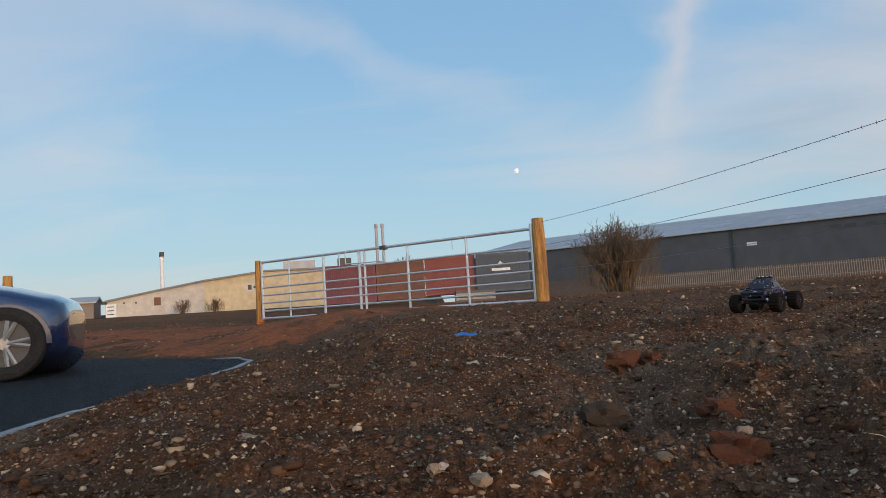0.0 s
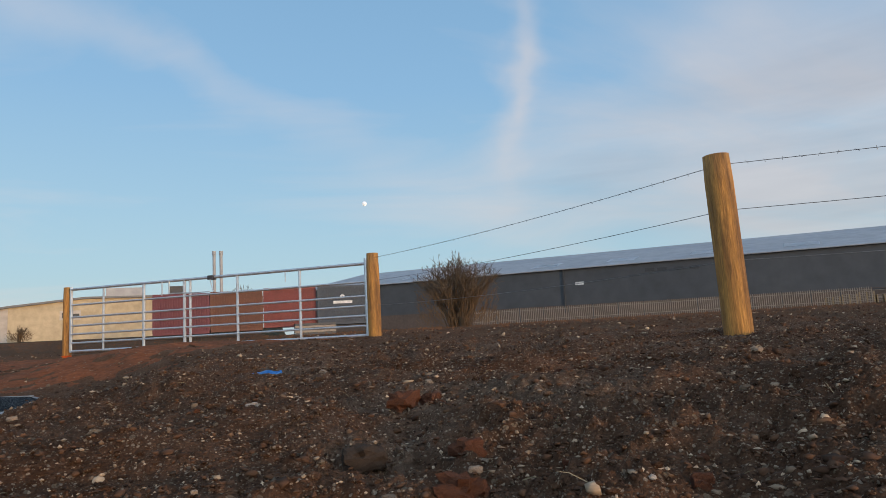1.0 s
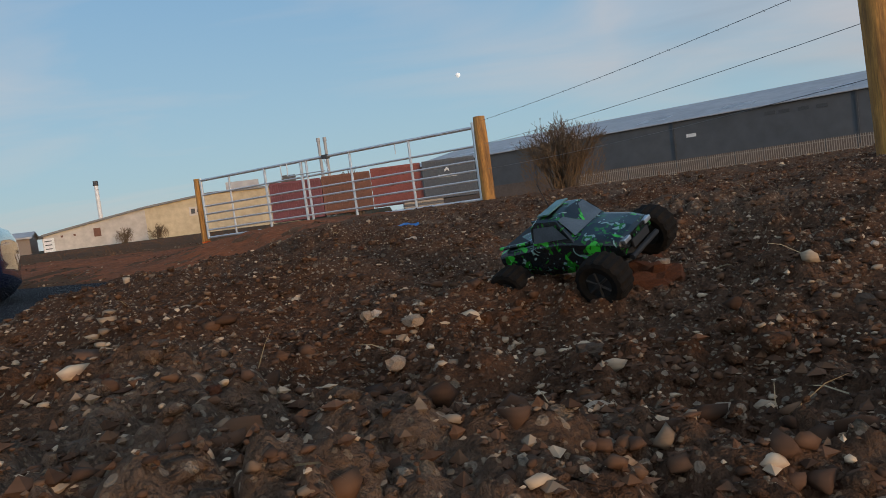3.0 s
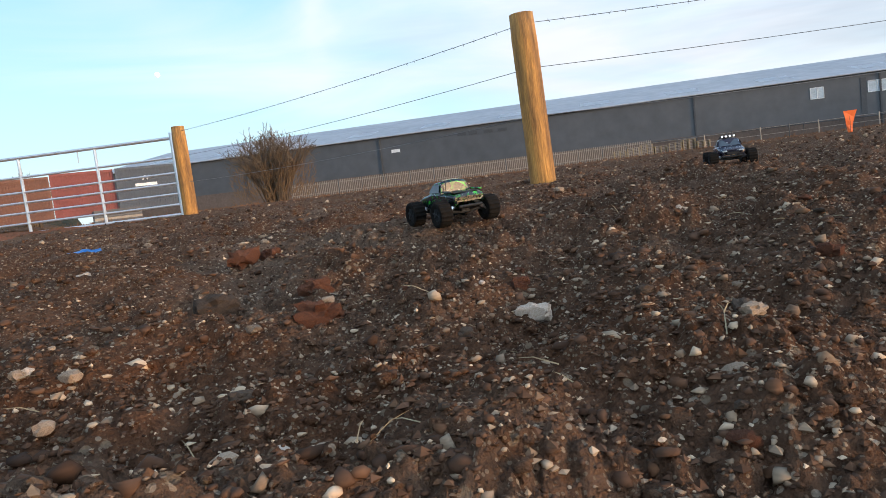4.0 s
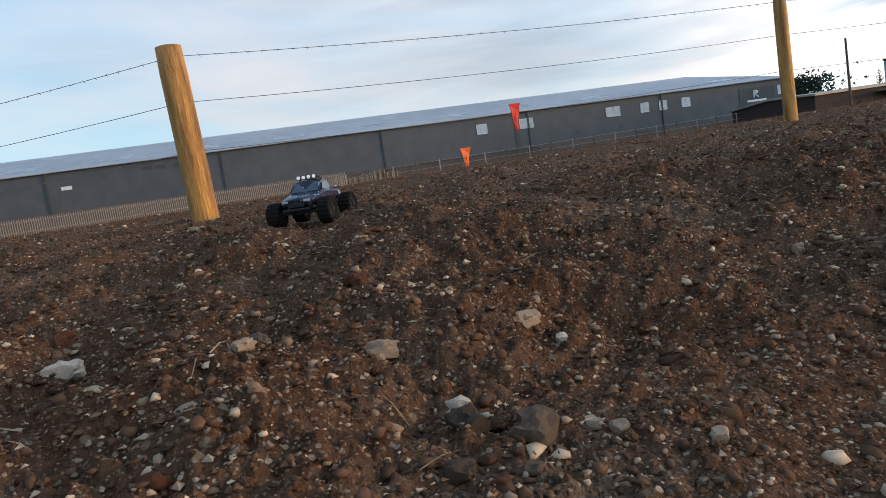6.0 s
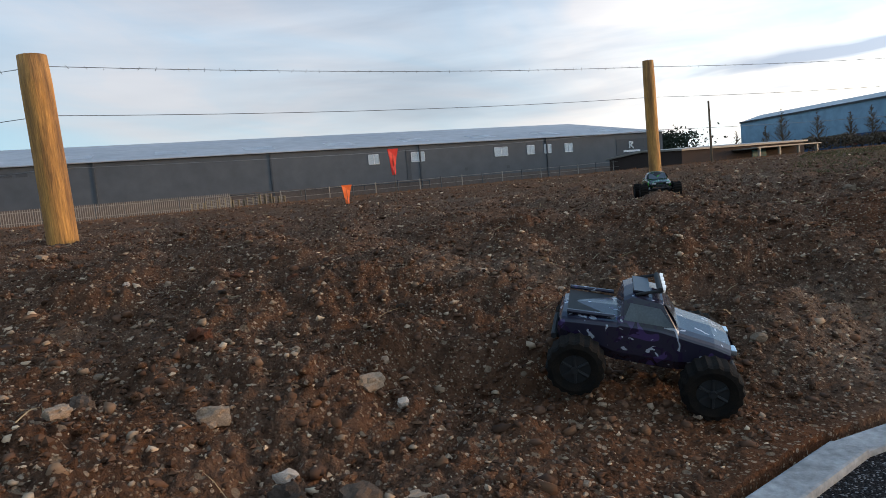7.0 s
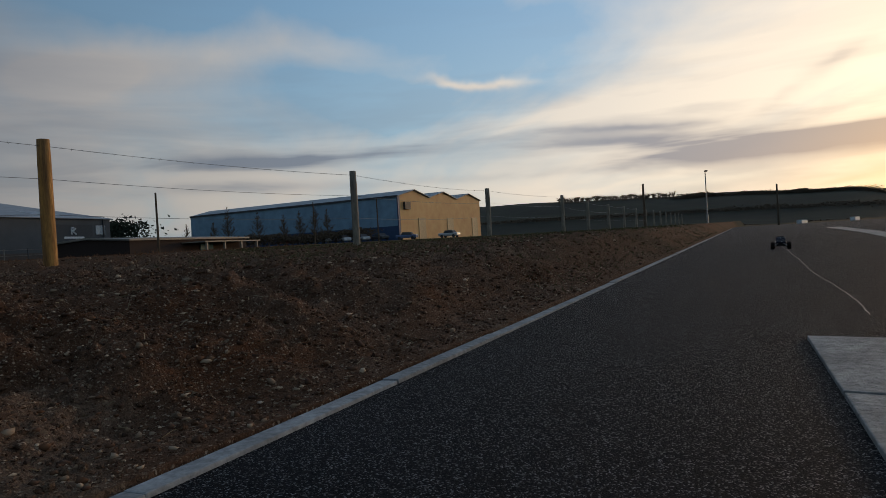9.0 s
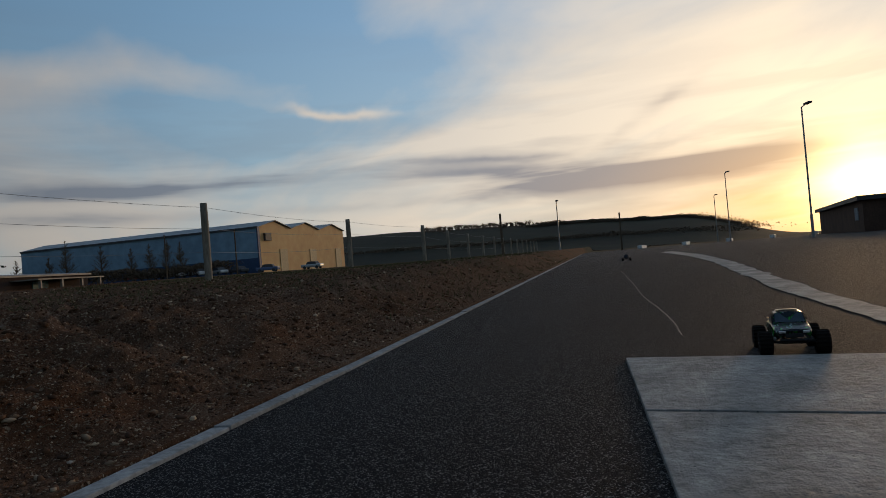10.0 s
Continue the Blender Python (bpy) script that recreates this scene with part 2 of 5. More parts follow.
def asphalt_material():
    """Coarse dark surfacing: black binder with paler chips that stand proud."""
    m = material("asphalt", (.014, .015, .019), .92, alt=(.008, .0085, .011), scale=.7)
    t = m.node_tree
    b = t.nodes["Principled BSDF"]
    b.inputs["Specular IOR Level"].default_value = .06
    b.inputs["Roughness"].default_value = .75
    co = [n for n in t.nodes if n.type == "TEX_COORD"][0]
    v = t.nodes.new("ShaderNodeTexVoronoi")
    v.inputs["Scale"].default_value = 330
    t.links.new(co.outputs["Object"], v.inputs["Vector"])
    pick = t.nodes.new("ShaderNodeSeparateColor")
    t.links.new(v.outputs["Color"], pick.inputs[0])
    r = t.nodes.new("ShaderNodeValToRGB")
    for q, (p, c) in zip((*r.color_ramp.elements, r.color_ramp.elements.new(.8)), ((.35, (.006, .006, .008, 1)), (1.0, (.036, .036, .040, 1)), (.8, (.017, .018, .022, 1)))):
        q.position, q.color = p, c
    t.links.new(pick.outputs[0], r.inputs[0])
    old = b.inputs["Base Color"].links[0].from_socket
    mx = t.nodes.new("ShaderNodeMix")
    mx.data_type = "RGBA"
    mx.inputs[0].default_value = .30
    t.links.new(old, mx.inputs[6])
    t.links.new(r.outputs[0], mx.inputs[7])
    t.links.new(mx.outputs[2], b.inputs["Base Color"])
    bp = t.nodes.new("ShaderNodeBump")
    bp.invert = True
    bp.inputs["Strength"].default_value, bp.inputs["Distance"].default_value = 1.0, .007
    t.links.new(v.outputs["Distance"], bp.inputs["Height"])
    t.links.new(bp.outputs[0], b.inputs["Normal"])
    return m


ASPHALT = asphalt_material()
KERBSTONE = material("kerb_concrete", (.34, .33, .32), .85, alt=(.24, .23, .22), scale=5, bump=.3, bump_scale=70, vary=.12)
SLAB = material("slab_concrete", (.34, .32, .295), .72, alt=(.13, .125, .115), scale=3.5, bump=.9, bump_scale=45, spots=((.07, .068, .064), 38, .12))
IRON = material("cast_iron", (.09, .085, .08), .6, .4, bump=.4, bump_scale=80)
WOOD = material("post_timber", (.48, .23, .052), .75, alt=(.15, .068, .020), scale=13, bump=1.0, bump_scale=40, stretch=(1, 1, .10))
WOOD_END = material("post_end_grain", (.42, .30, .15), .85, alt=(.26, .17, .08), scale=30)
WOOD_GREY = material("grey_post_timber", (.27, .235, .185), .8, alt=(.17, .145, .11), scale=7, bump=.5, bump_scale=35, stretch=(1, 1, .12))
ZINC = material("galvanised_steel", (.62, .64, .66), .42, .75, alt=(.50, .52, .55), scale=12)
WIRE = material("fence_wire", (.22, .22, .22), .5, .7)
WALL_GREY = material("grey_cladding", (.072, .075, .082), .6, alt=(.058, .062, .070), scale=.05)
ROOF_PALE = material("pale_roof_sheet", (.36, .355, .36), .6, alt=(.29, .29, .30), scale=.06)
SKYLIGHT = material("roof_light_sheet", (.68, .70, .72), .4, alt=(.60, .62, .64), scale=.3)
TRIM = material("dark_trim", (.05, .052, .058), .6)
# pale base colour stands in for sky mirrored in the panes
WINDOW = material("window_glass", (.42, .46, .50), .15, alt=(.34, .37, .40), scale=.7)
FRAME = material("white_frame", (.75, .75, .75), .5)
BLUE_WALL = material("blue_cladding", (.22, .34, .44), .6, alt=(.19, .30, .40), scale=.06)
BLUE_DARK = material("deep_blue_cladding", (.03, .07, .16), .55)
TAN_WALL = material("tan_cladding", (.78, .44, .18), .7, alt=(.70, .38, .15), scale=.05)
CREAM = material("cream_render", (.50, .41, .28), .85, alt=(.42, .34, .23), scale=.1)
WHITE_WALL = material("white_render", (.50, .455, .41), .85, alt=(.42, .375, .335), scale=.1)
ROOF_DARK = material("dark_roof_sheet", (.20, .20, .20), .7)
RED_BOX = material("red_container_paint", (.20, .045, .04), .6, alt=(.15, .035, .03), scale=.8)
RUST_BOX = material("brown_container_paint", (.15, .06, .035), .65, alt=(.11, .045, .03), scale=.8)
MAROON_BOX = material("maroon_container_paint", (.15, .04, .05), .6, alt=(.11, .03, .04), scale=.8)
NAVY_BOX = material("slate_container_paint", (.06, .075, .095), .6, alt=(.05, .06, .08), scale=.8)
SIGN_INK = material("sign_white", (.8, .8, .8), .6)
PALISADE = material("palisade_steel", (.27, .23, .19), .6, .1, alt=(.22, .19, .16), scale=.4)
BARK = material("bark", (.13, .095, .065), .9, alt=(.09, .065, .045), scale=9)
TWIG = material("twigs", (.16, .10, .055), .9, alt=(.12, .075, .042), scale=3)
CONIFER = material("dark_foliage", (.035, .045, .03), .9, alt=(.022, .03, .02), scale=2)
GRASS_HILL = material("hill_grass", (.034, .034, .020), .95, alt=(.022, .021, .014), scale=.012)
STEEL_GREY = material("lamp_column_steel", (.30, .31, .32), .5, .6)
RED_FLAG = material("red_plastic_mesh", (.75, .03, .02), .6)
ORANGE = material("orange_tape", (.85, .16, .03), .6, alt=(.75, .12, .02), scale=20)
BLUE_BAG = material("blue_plastic", (.03, .16, .45), .35, alt=(.02, .11, .34), scale=30)
STONE_PALE = material("pale_stone", (.31, .22, .15), .85, alt=(.20, .135, .09), scale=22, bump=.4, bump_scale=60, vary=.5)
STONE_WHITE = material("white_limestone", (.56, .45, .36), .85, alt=(.42, .31, .23), scale=22, bump=.5, bump_scale=60)
STONE_GREY = material("grey_stone", (.100, .066, .045), .9, alt=(.065, .043, .030), scale=25, bump=.5, bump_scale=60, vary=.4)
CLOD = material("red_clay_clod", (.17, .065, .033), .95, alt=(.12, .05, .03), scale=25, bump=.8, bump_scale=60)
STRAW = material("dead_stalks", (.34, .26, .16), .9, alt=(.24, .175, .10), scale=14)
GRASS = material("rough_grass", (.075, .085, .035), .95, alt=(.12, .095, .045), scale=3)


# ---- ground shape ----
KERB = [(69.7, -60.55), (2.19, -.46), (1.9, -.22), (1.65, -.1), (1.4, -.12), (1.15, -.27), (.85, -.42), (.4, -.4), (-.1, -.2), (-.5, .2),
        (-.9, .8), (-1.25, 1.6), (-1.48, 2.4), (-1.6, 3.3), (-1.66, 4.1), (-1.58, 5.3), (-1.6, 6.8), (-1.72, 7.7), (-2.0, 8.2), (-4.6, 9.3), (-60, 53)]


def kerb_distance(x, y):
    """Metres from the kerb line; above zero on the soil side."""
    x, y = np.asarray(x, float), np.asarray(y, float)
    best, sign = np.full(x.shape, 1e9), np.ones(x.shape)
    for (ax, ay), (bx, by) in zip(KERB[:-1], KERB[1:]):
        dx, dy = bx - ax, by - ay
        f = np.clip(((x - ax) * dx + (y - ay) * dy) / (dx * dx + dy * dy), 0, 1)
        d = np.hypot(x - ax - f * dx, y - ay - f * dy)
        side = np.where(dx * (y - ay) - dy * (x - ax) < 0, 1.0, -1.0)
        take = d < best - 1e-9
        best, sign = np.where(take, d, best), np.where(take, side, sign)
    return best * sign


def smooth(f):
    f = np.clip(f, 0, 1)
    return f * f * (3 - 2 * f)


def road_height(x, y):
    r = np.hypot(x - .6, y)
    return .0025 * np.clip(r - 4, 0, 70) + .03 * np.clip(-np.asarray(x) - 1, 0, 6)


def ground_height(x, y):
    """The ground without its lumps."""
    x, y = np.asarray(x, float), np.asarray(y, float)
    m, r = kerb_distance(x, y), np.hypot(x - .6, y)
    az = np.arctan2(x, y)
    slope = .0225 - .0055 * smooth((az - .9) / 1.1)
    onward = .0099 - .004 * smooth((az - 1.6) / .5)
    field = .212 + slope * np.clip(r, 0, 11) + onward * np.clip(r - 11, 0, 240)
    field = field - .085 * np.exp(-((x - .78) / .7) ** 2 - ((y - 1.25) / .75) ** 2)
    field = field - .06 * np.exp(-((x - 2.95) / .7) ** 2 - ((y - .15) / .5) ** 2)
    low = road_height(x, y)
    k = smooth(m / (1.1 + .9 * smooth((y - 2) / 2) * smooth((.8 - x) / 1.5)))
    west = smooth((-x - 1.2) / 2.5) * smooth((y - 5.5) / 3.0)
    field = field * (1 - west) + np.maximum(low + .05, .021 * r - .02) * west
    return np.where(m > 0, low + .012 + (field - low) * k, low)

# ---- where the trucks drive: seconds, x, y, heading ----
GREEN = [
    (0, -2.6, 1.2, 40), (.9, -1.6, 1.5, 40), (1.4, -.1, 2.2, 45), (1.5, .62, 2.42, 50), (1.6, .68, 2.72, 56), (1.8, .82, 3.05, 44), (2, 1.0, 3.05, -40, 0, 14), (2.2, .95, 2.75, -80),
    (2.3, .95, 2.6, -110), (2.5, .9, 2.3, -140, 14, 0), (2.6, .7, 2.1, -76), (2.7, .5, 1.85, -45), (2.8, .45, 1.62, -12), (2.9, .65, 1.5, -38, -4, 10), (3, .80, 1.42, -50, -7, 17), (3.1, .80, 1.2, -28, 0, 10),
    (3.2, .87, 1.08, -10), (3.6, 1.9, 1.1, 20), (3.95, 1.75, 2.1, 100), (4.15, 1.3, 2.15, 20), (4.3, 1.15, 1.95, -50), (4.4, 1.5, 2.0, -90), (4.5, 1.74, 1.9, -140, 0, 13), (4.7, 1.85, 1.75, -80),
    (4.9, 1.92, 1.62, -35), (5, 1.96, 1.54, -19), (5.1, 2.1, 1.4, -16), (5.3, 2.5, 1.05, -37), (5.5, 2.98, .72, -39), (5.7, 3.35, .25, -40), (6, 3.75, -.45, -35), (6.3, 4.5, -.7, 5), (6.6, 5.0, -.4, 70), (6.8, 5.1, .1, 130), (7, 4.8, .5, 200),
    (7.3, 4.35, .66, 284), (7.5, 3.93, .59, 276), (7.7, 3.6, .4, 225), (7.9, 3.4, .2, 200), (8, 3.08, .09, 197), (8.2, 2.5, .1, 180), (8.5, 1.5, .4, 170),
    (8.9, .1, .2, 200), (9.15, -.4, -.7, 260), (9.4, .2, -2.0, 320), (9.6, 1.2, -2.6, 345), (9.8, 1.95, -2.8, 385), (9.9, 2.15, -2.88, 440), (10, 2.42, -3.02, 492)]
PURPLE = [
    (0, 2.2, 3.95, 40), (.1, 2.4, 4.05, 28), (.2, 2.65, 4.1, 10), (.4, 3.15, 3.95, -15), (.8, 3.75, 3.1, -50), (1.05, 3.55, 2.75, -110), (1.3, 3.05, 2.87, -114), (1.5, 3.7, 2.6, -80), (2.2, 4.4, 2.2, -60), (2.8, 5.0, 2.2, 10), (3.2, 5.0, 2.5, 80),
    (3.6, 4.6, 3.0, 150), (3.95, 4.1, 2.95, 220), (4.3, 4.0, 2.83, 238), (5, 4.0, 2.83, 236), (5.3, 3.85, 2.65, 230), (5.5, 3.7, 2.5, 220), (5.7, 3.25, 2.2, 188), (5.9, 2.75, 2.0, 192),
    (6, 2.6, 1.95, 203), (6.2, 2.4, 1.9, 236), (6.6, 2.0, 1.2, 255), (6.95, 1.98, .25, 280), (7.3, 2.4, -.5, 300), (7.5, 2.98, -1.08, 305), (8, 4.23, -3.09, 317),
    (8.5, 6.35, -5.37, 319), (9, 8.85, -8.35, 316), (9.5, 11.4, -11.0, 316), (10, 15.4, -14.9, 316)]


# ---- mesh helpers ----
def mesh_from(bm, name, mats, smooth_faces=False):
    me = bpy.data.meshes.new(name)
    bm.normal_update()
    bm.to_mesh(me)
    bm.free()
    for mt in mats if isinstance(mats, (list, tuple)) else [mats]:
        me.materials.append(mt)
    if smooth_faces:
        me.shade_smooth()
    return me


def part(name, bm, mat, parent=None, label="", at=None, smooth_faces=False):
    ob = new(name, mesh_from(bm, name, mat, smooth_faces))
    if at is not None:
        ob.matrix_basis = at
    if parent is not None:
        ob.parent = parent
    if label:
        tagged(ob, label)
    return ob


def thing(name, label, category, at=None, group="", kind=""):
    ob = new(name)
    if at is not None:
        ob.matrix_basis = at
    return tagged(ob, label, category, group, kind)


def box(bm, x0, x1, y0, y1, z0, z1, bevel=0.0, m=None):
    r = bmesh.ops.create_cube(bm, size=1)
    vs = r["verts"]
    bmesh.ops.scale(bm, vec=(x1 - x0, y1 - y0, z1 - z0), verts=vs)
    bmesh.ops.translate(bm, vec=((x0 + x1) / 2, (y0 + y1) / 2, (z0 + z1) / 2), verts=vs)
    if bevel:
        es = list({e for v in vs for e in v.link_edges})
        out = bmesh.ops.bevel(bm, geom=es, offset=bevel, segments=2, affect="EDGES", profile=.6)
        vs = list({v for f in out["faces"] for v in f.verts} | {v for v in vs if v.is_valid})
    if m is not None:
        bmesh.ops.transform(bm, matrix=m, verts=vs)
    return vs


def boxed(*a, **k):
    bm = bmesh.new()
    box(bm, *a, **k)
    return bm


def rod(bm, a, b, r0, r1=None, seg=8, caps=True):
    a, b = Vector(a), Vector(b)
    d = (b - a).normalized()
    u = d.cross(Vector((0, 0, 1)) if abs(d.z) < .9 else Vector((1, 0, 0))).normalized()
    w = d.cross(u)
    r1 = r0 if r1 is None else r1
    ring = [u * math.cos(2 * math.pi * k / seg) + w * math.sin(2 * math.pi * k / seg) for k in range(seg)]
    lo, hi = [bm.verts.new(a + v * r0) for v in ring], [bm.verts.new(b + v * r1) for v in ring]
    for k in range(seg):
        bm.faces.new((lo[k], lo[(k + 1) % seg], hi[(k + 1) % seg], hi[k]))
    if caps:
        bm.faces.new(lo[::-1])
        bm.faces.new(hi)
    return lo + hi


def rods(*pairs, seg=8):
    bm = bmesh.new()
    for p in pairs:
        rod(bm, *p, seg=seg)
    return bm


def gh(x, y):
    return float(ground_height(x, y))


# ---- the ground ----
def lumps(x, y, m, r):
    out = np.zeros(len(x))
    for i in range(len(x)):
        if m[i] <= 0 or r[i] > 60:
            continue
        p = Vector((x[i], y[i], 0))
        v = (.050 * noise.noise(p * 1.7) + .062 * noise.noise(p * 3.9)) * (1 if r[i] < 4 else .65)
        if r[i] < 16:
            # cloddy where the soil was tipped, smoother where it was driven over
            rough = min(1, max(.25, .62 + 1.3 * noise.noise(p * .85 + Vector((7, 3, 0)))))
            v += rough * (.042 * (abs(noise.noise(p * 6.5)) - .2) + .040 * (abs(noise.noise(p * 13.3)) - .2))
            v += (.35 + .65 * rough) * .030 * (abs(noise.noise(p * 27)) - .2)
            if r[i] < 5:
                v += .016 * (abs(noise.noise(p * 61)) - .2)
        out[i] = v * min(1, m[i] / .5)
    return out


def ground():
    radii = [0.12]
    while radii[-1] < 2600:
        r = radii[-1]
        radii.append(r + max(.011, r * (.0085 if r < 3 else .0125 if r < 14 else .05)))
    radii = np.array(radii)
    a = np.concatenate([np.linspace(-.9, 2.45, 820, endpoint=False), np.linspace(2.45, 2 * np.pi - .9, 110, endpoint=False)])
    na = len(a)
    R, A = np.meshgrid(radii, a, indexing="ij")
    X, Y = (.6 + R * np.sin(A)).ravel(), (R * np.cos(A)).ravel()
    m, r = kerb_distance(X, Y), R.ravel()
    Z = ground_height(X, Y) + lumps(X, Y, m, r)
    Z = np.where(m < .03, Z - .05, Z)
    nr = len(radii)
    i, j = np.meshgrid(np.arange(nr - 1), np.arange(na), indexing="ij")
    i, j = i.ravel(), j.ravel()
    k = (j + 1) % na
    faces = np.stack([i * na + j, (i + 1) * na + j, (i + 1) * na + k, i * na + k], 1)
    centre = len(X)
    X, Y, Z = np.append(X, .6), np.append(Y, 0), np.append(Z, Z[0])
    fl = faces.tolist() + [[centre, q, (q + 1) % na] for q in range(na)]
    me = bpy.data.meshes.new("ground")
    me.from_pydata(np.stack([X, Y, Z], 1).tolist(), [], fl)
    me.materials.append(SOIL)
    me.shade_smooth()
    return tagged(new("ground", me), "stony brown soil with clods, pebbles and dead grass further off", "ground", kind="structure")


ground()


def road():
    """The asphalt: a sheet from the kerb line outwards to the car park and the far bend."""
    pts = KERB[:-1] + [(-14, 17)]
    outer = [(40, -105), (16, -34), (8, -22), (2, -16), (-2, -12), (-5, -9), (-7, -7), (-8, -6), (-9, -5), (-9.5, -4), (-10, -3), (-10.5, -2), (-11, -1), (-11.5, 0), (-12, 1),
             (-12.5, 2), (-13, 3), (-13.5, 4), (-14, 6), (-15, 9), (-20, 14)]
    n = 26
    co, fc = [], []
    dense = []
    for (a, b), (c, d) in zip(zip(pts[:-1], pts[1:]), zip(outer[:-1], outer[1:])):
        steps = 60 if math.hypot(a[0] - b[0], a[1] - b[1]) > 20 else 4
        for s in range(steps):
            f = s / steps
            dense.append(((a[0] + (b[0] - a[0]) * f, a[1] + (b[1] - a[1]) * f), (c[0] + (d[0] - c[0]) * f, c[1] + (d[1] - c[1]) * f)))
    dense.append((pts[-1], outer[-1]))
    for (ax, ay), (bx, by) in dense:
        for q in range(n + 1):
            f = (q / n) ** 1.8
            x, y = ax + (bx - ax) * f, ay + (by - ay) * f
            co.append((x, y, float(road_height(x, y))))
    for s in range(len(dense) - 1):
        for q in range(n):
            fc.append((s * (n + 1) + q, s * (n + 1) + q + 1, (s + 1) * (n + 1) + q + 1, (s + 1) * (n + 1) + q))
    me = bpy.data.meshes.new("road")
    me.from_pydata(co, [], fc)
    me.materials.append(ASPHALT)
    ob = tagged(new("road", me), "dark coarse asphalt road surface beside a concrete edging", "road", kind="structure")
    return ob


road()


# ---- posts, gate and fence ----
def post(x, y, z, h, r, mat, label, lean=(0, 0)):
    bm = bmesh.new()
    rings = 9
    prev = None
    for k in range(rings):
        f = k / (rings - 1)
        ring = []
        for s in range(14):
            a = 2 * math.pi * s / 14
            rr = r * (1.03 - .07 * f) * (1 + .05 * noise.noise(Vector((math.cos(a) * 1.3 + x, math.sin(a) * 1.3 + y, f * 2.5))))
            if k == rings - 1:
                rr *= .93
            ring.append(bm.verts.new((rr * math.cos(a), rr * math.sin(a), -.25 + f * (h + .25) - (.012 if k == rings - 2 else 0))))
        if prev:
            for s in range(14):
                bm.faces.new((prev[s], prev[(s + 1) % 14], ring[(s + 1) % 14], ring[s]))
        prev = ring
    top = bm.faces.new(prev)
    top.material_index = 1
    ob = tagged(new("fence_post", mesh_from(bm, "fence_post", [mat, WOOD_END], True)), label, "fence post", "fence posts")
    ob.matrix_basis = pose(x, y, z, lean[0], lean[1], 0)
    return ob


NEW_POST = "round new softwood fence post, honey yellow, set in stony soil"
POSTS = [(-3.21, 13.53, .33, 1.32, .075, WOOD), (1.93, 10.44, .44, 1.31, .10, WOOD), (3.83, 4.52, .35, 1.34, .105, WOOD), (8.97, 1.19, .40, 1.35, .07, WOOD),
         (12.24, -2.68, .38, 1.33, .06, WOOD_GREY), (19.07, -7.79, .48, 1.42, .07, WOOD_GREY), (23.3, -12.4, .52, 1.38, .07, WOOD_GREY)]
for i in range(12):
    px, py = 27.6 + 4.1 * i, -15.9 - 3.55 * i
    POSTS.append((px, py, gh(px, py) - .02, 1.35, .07, WOOD_GREY))
POSTS.append((-7.2, 12.0, gh(-7.2, 12.0), 1.3, .08, WOOD))
for i, (x, y, z, h, r, mt) in enumerate(POSTS):
    post(x, y, min(z, gh(x, y)), h + max(0, z - gh(x, y)), r, mt, NEW_POST if mt is WOOD else "round weathered grey fence post in rough ground", (0, -1.6) if i == 2 else (0, 0))


def barbed(points, name, label, barb=True):
    bm = bmesh.new()
    for a, b in zip(points[:-1], points[1:]):
        a, b = Vector(a), Vector(b)
        n = 10
        prev = a
        for k in range(1, n + 1):
            f = k / n
            p = a.lerp(b, f) - Vector((0, 0, .05 * 4 * f * (1 - f) * (b - a).length / 7))
            rod(bm, prev, p, .0026, seg=5, caps=False)
            prev = p
        if barb:
            for k in range(int((b - a).length / .12)):
                f = (k + .5) / int((b - a).length / .12)
                p = a.lerp(b, f) - Vector((0, 0, .05 * 4 * f * (1 - f) * (b - a).length / 7))
                t = Vector((random.uniform(-1, 1), random.uniform(-1, 1), random.uniform(.5, 1))).normalized() * .016
                rod(bm, p - t, p + t, .0022, .0012, seg=4, caps=False)
    return tagged(new(name, mesh_from(bm, name, WIRE)), label, "wire", "fence wires")


LINE = [POSTS[k] for k in range(1, 12)]
for drop, barb in ((.07, True), (.42, False), (.80, False)):
    barbed([(x, y, z + h - drop) for x, y, z, h, r, m in LINE], "barbed_wire" if barb else "fence_wire",
           "thin barbed wire strung along the fence posts" if barb else "thin plain wire strung along the fence posts", barb)


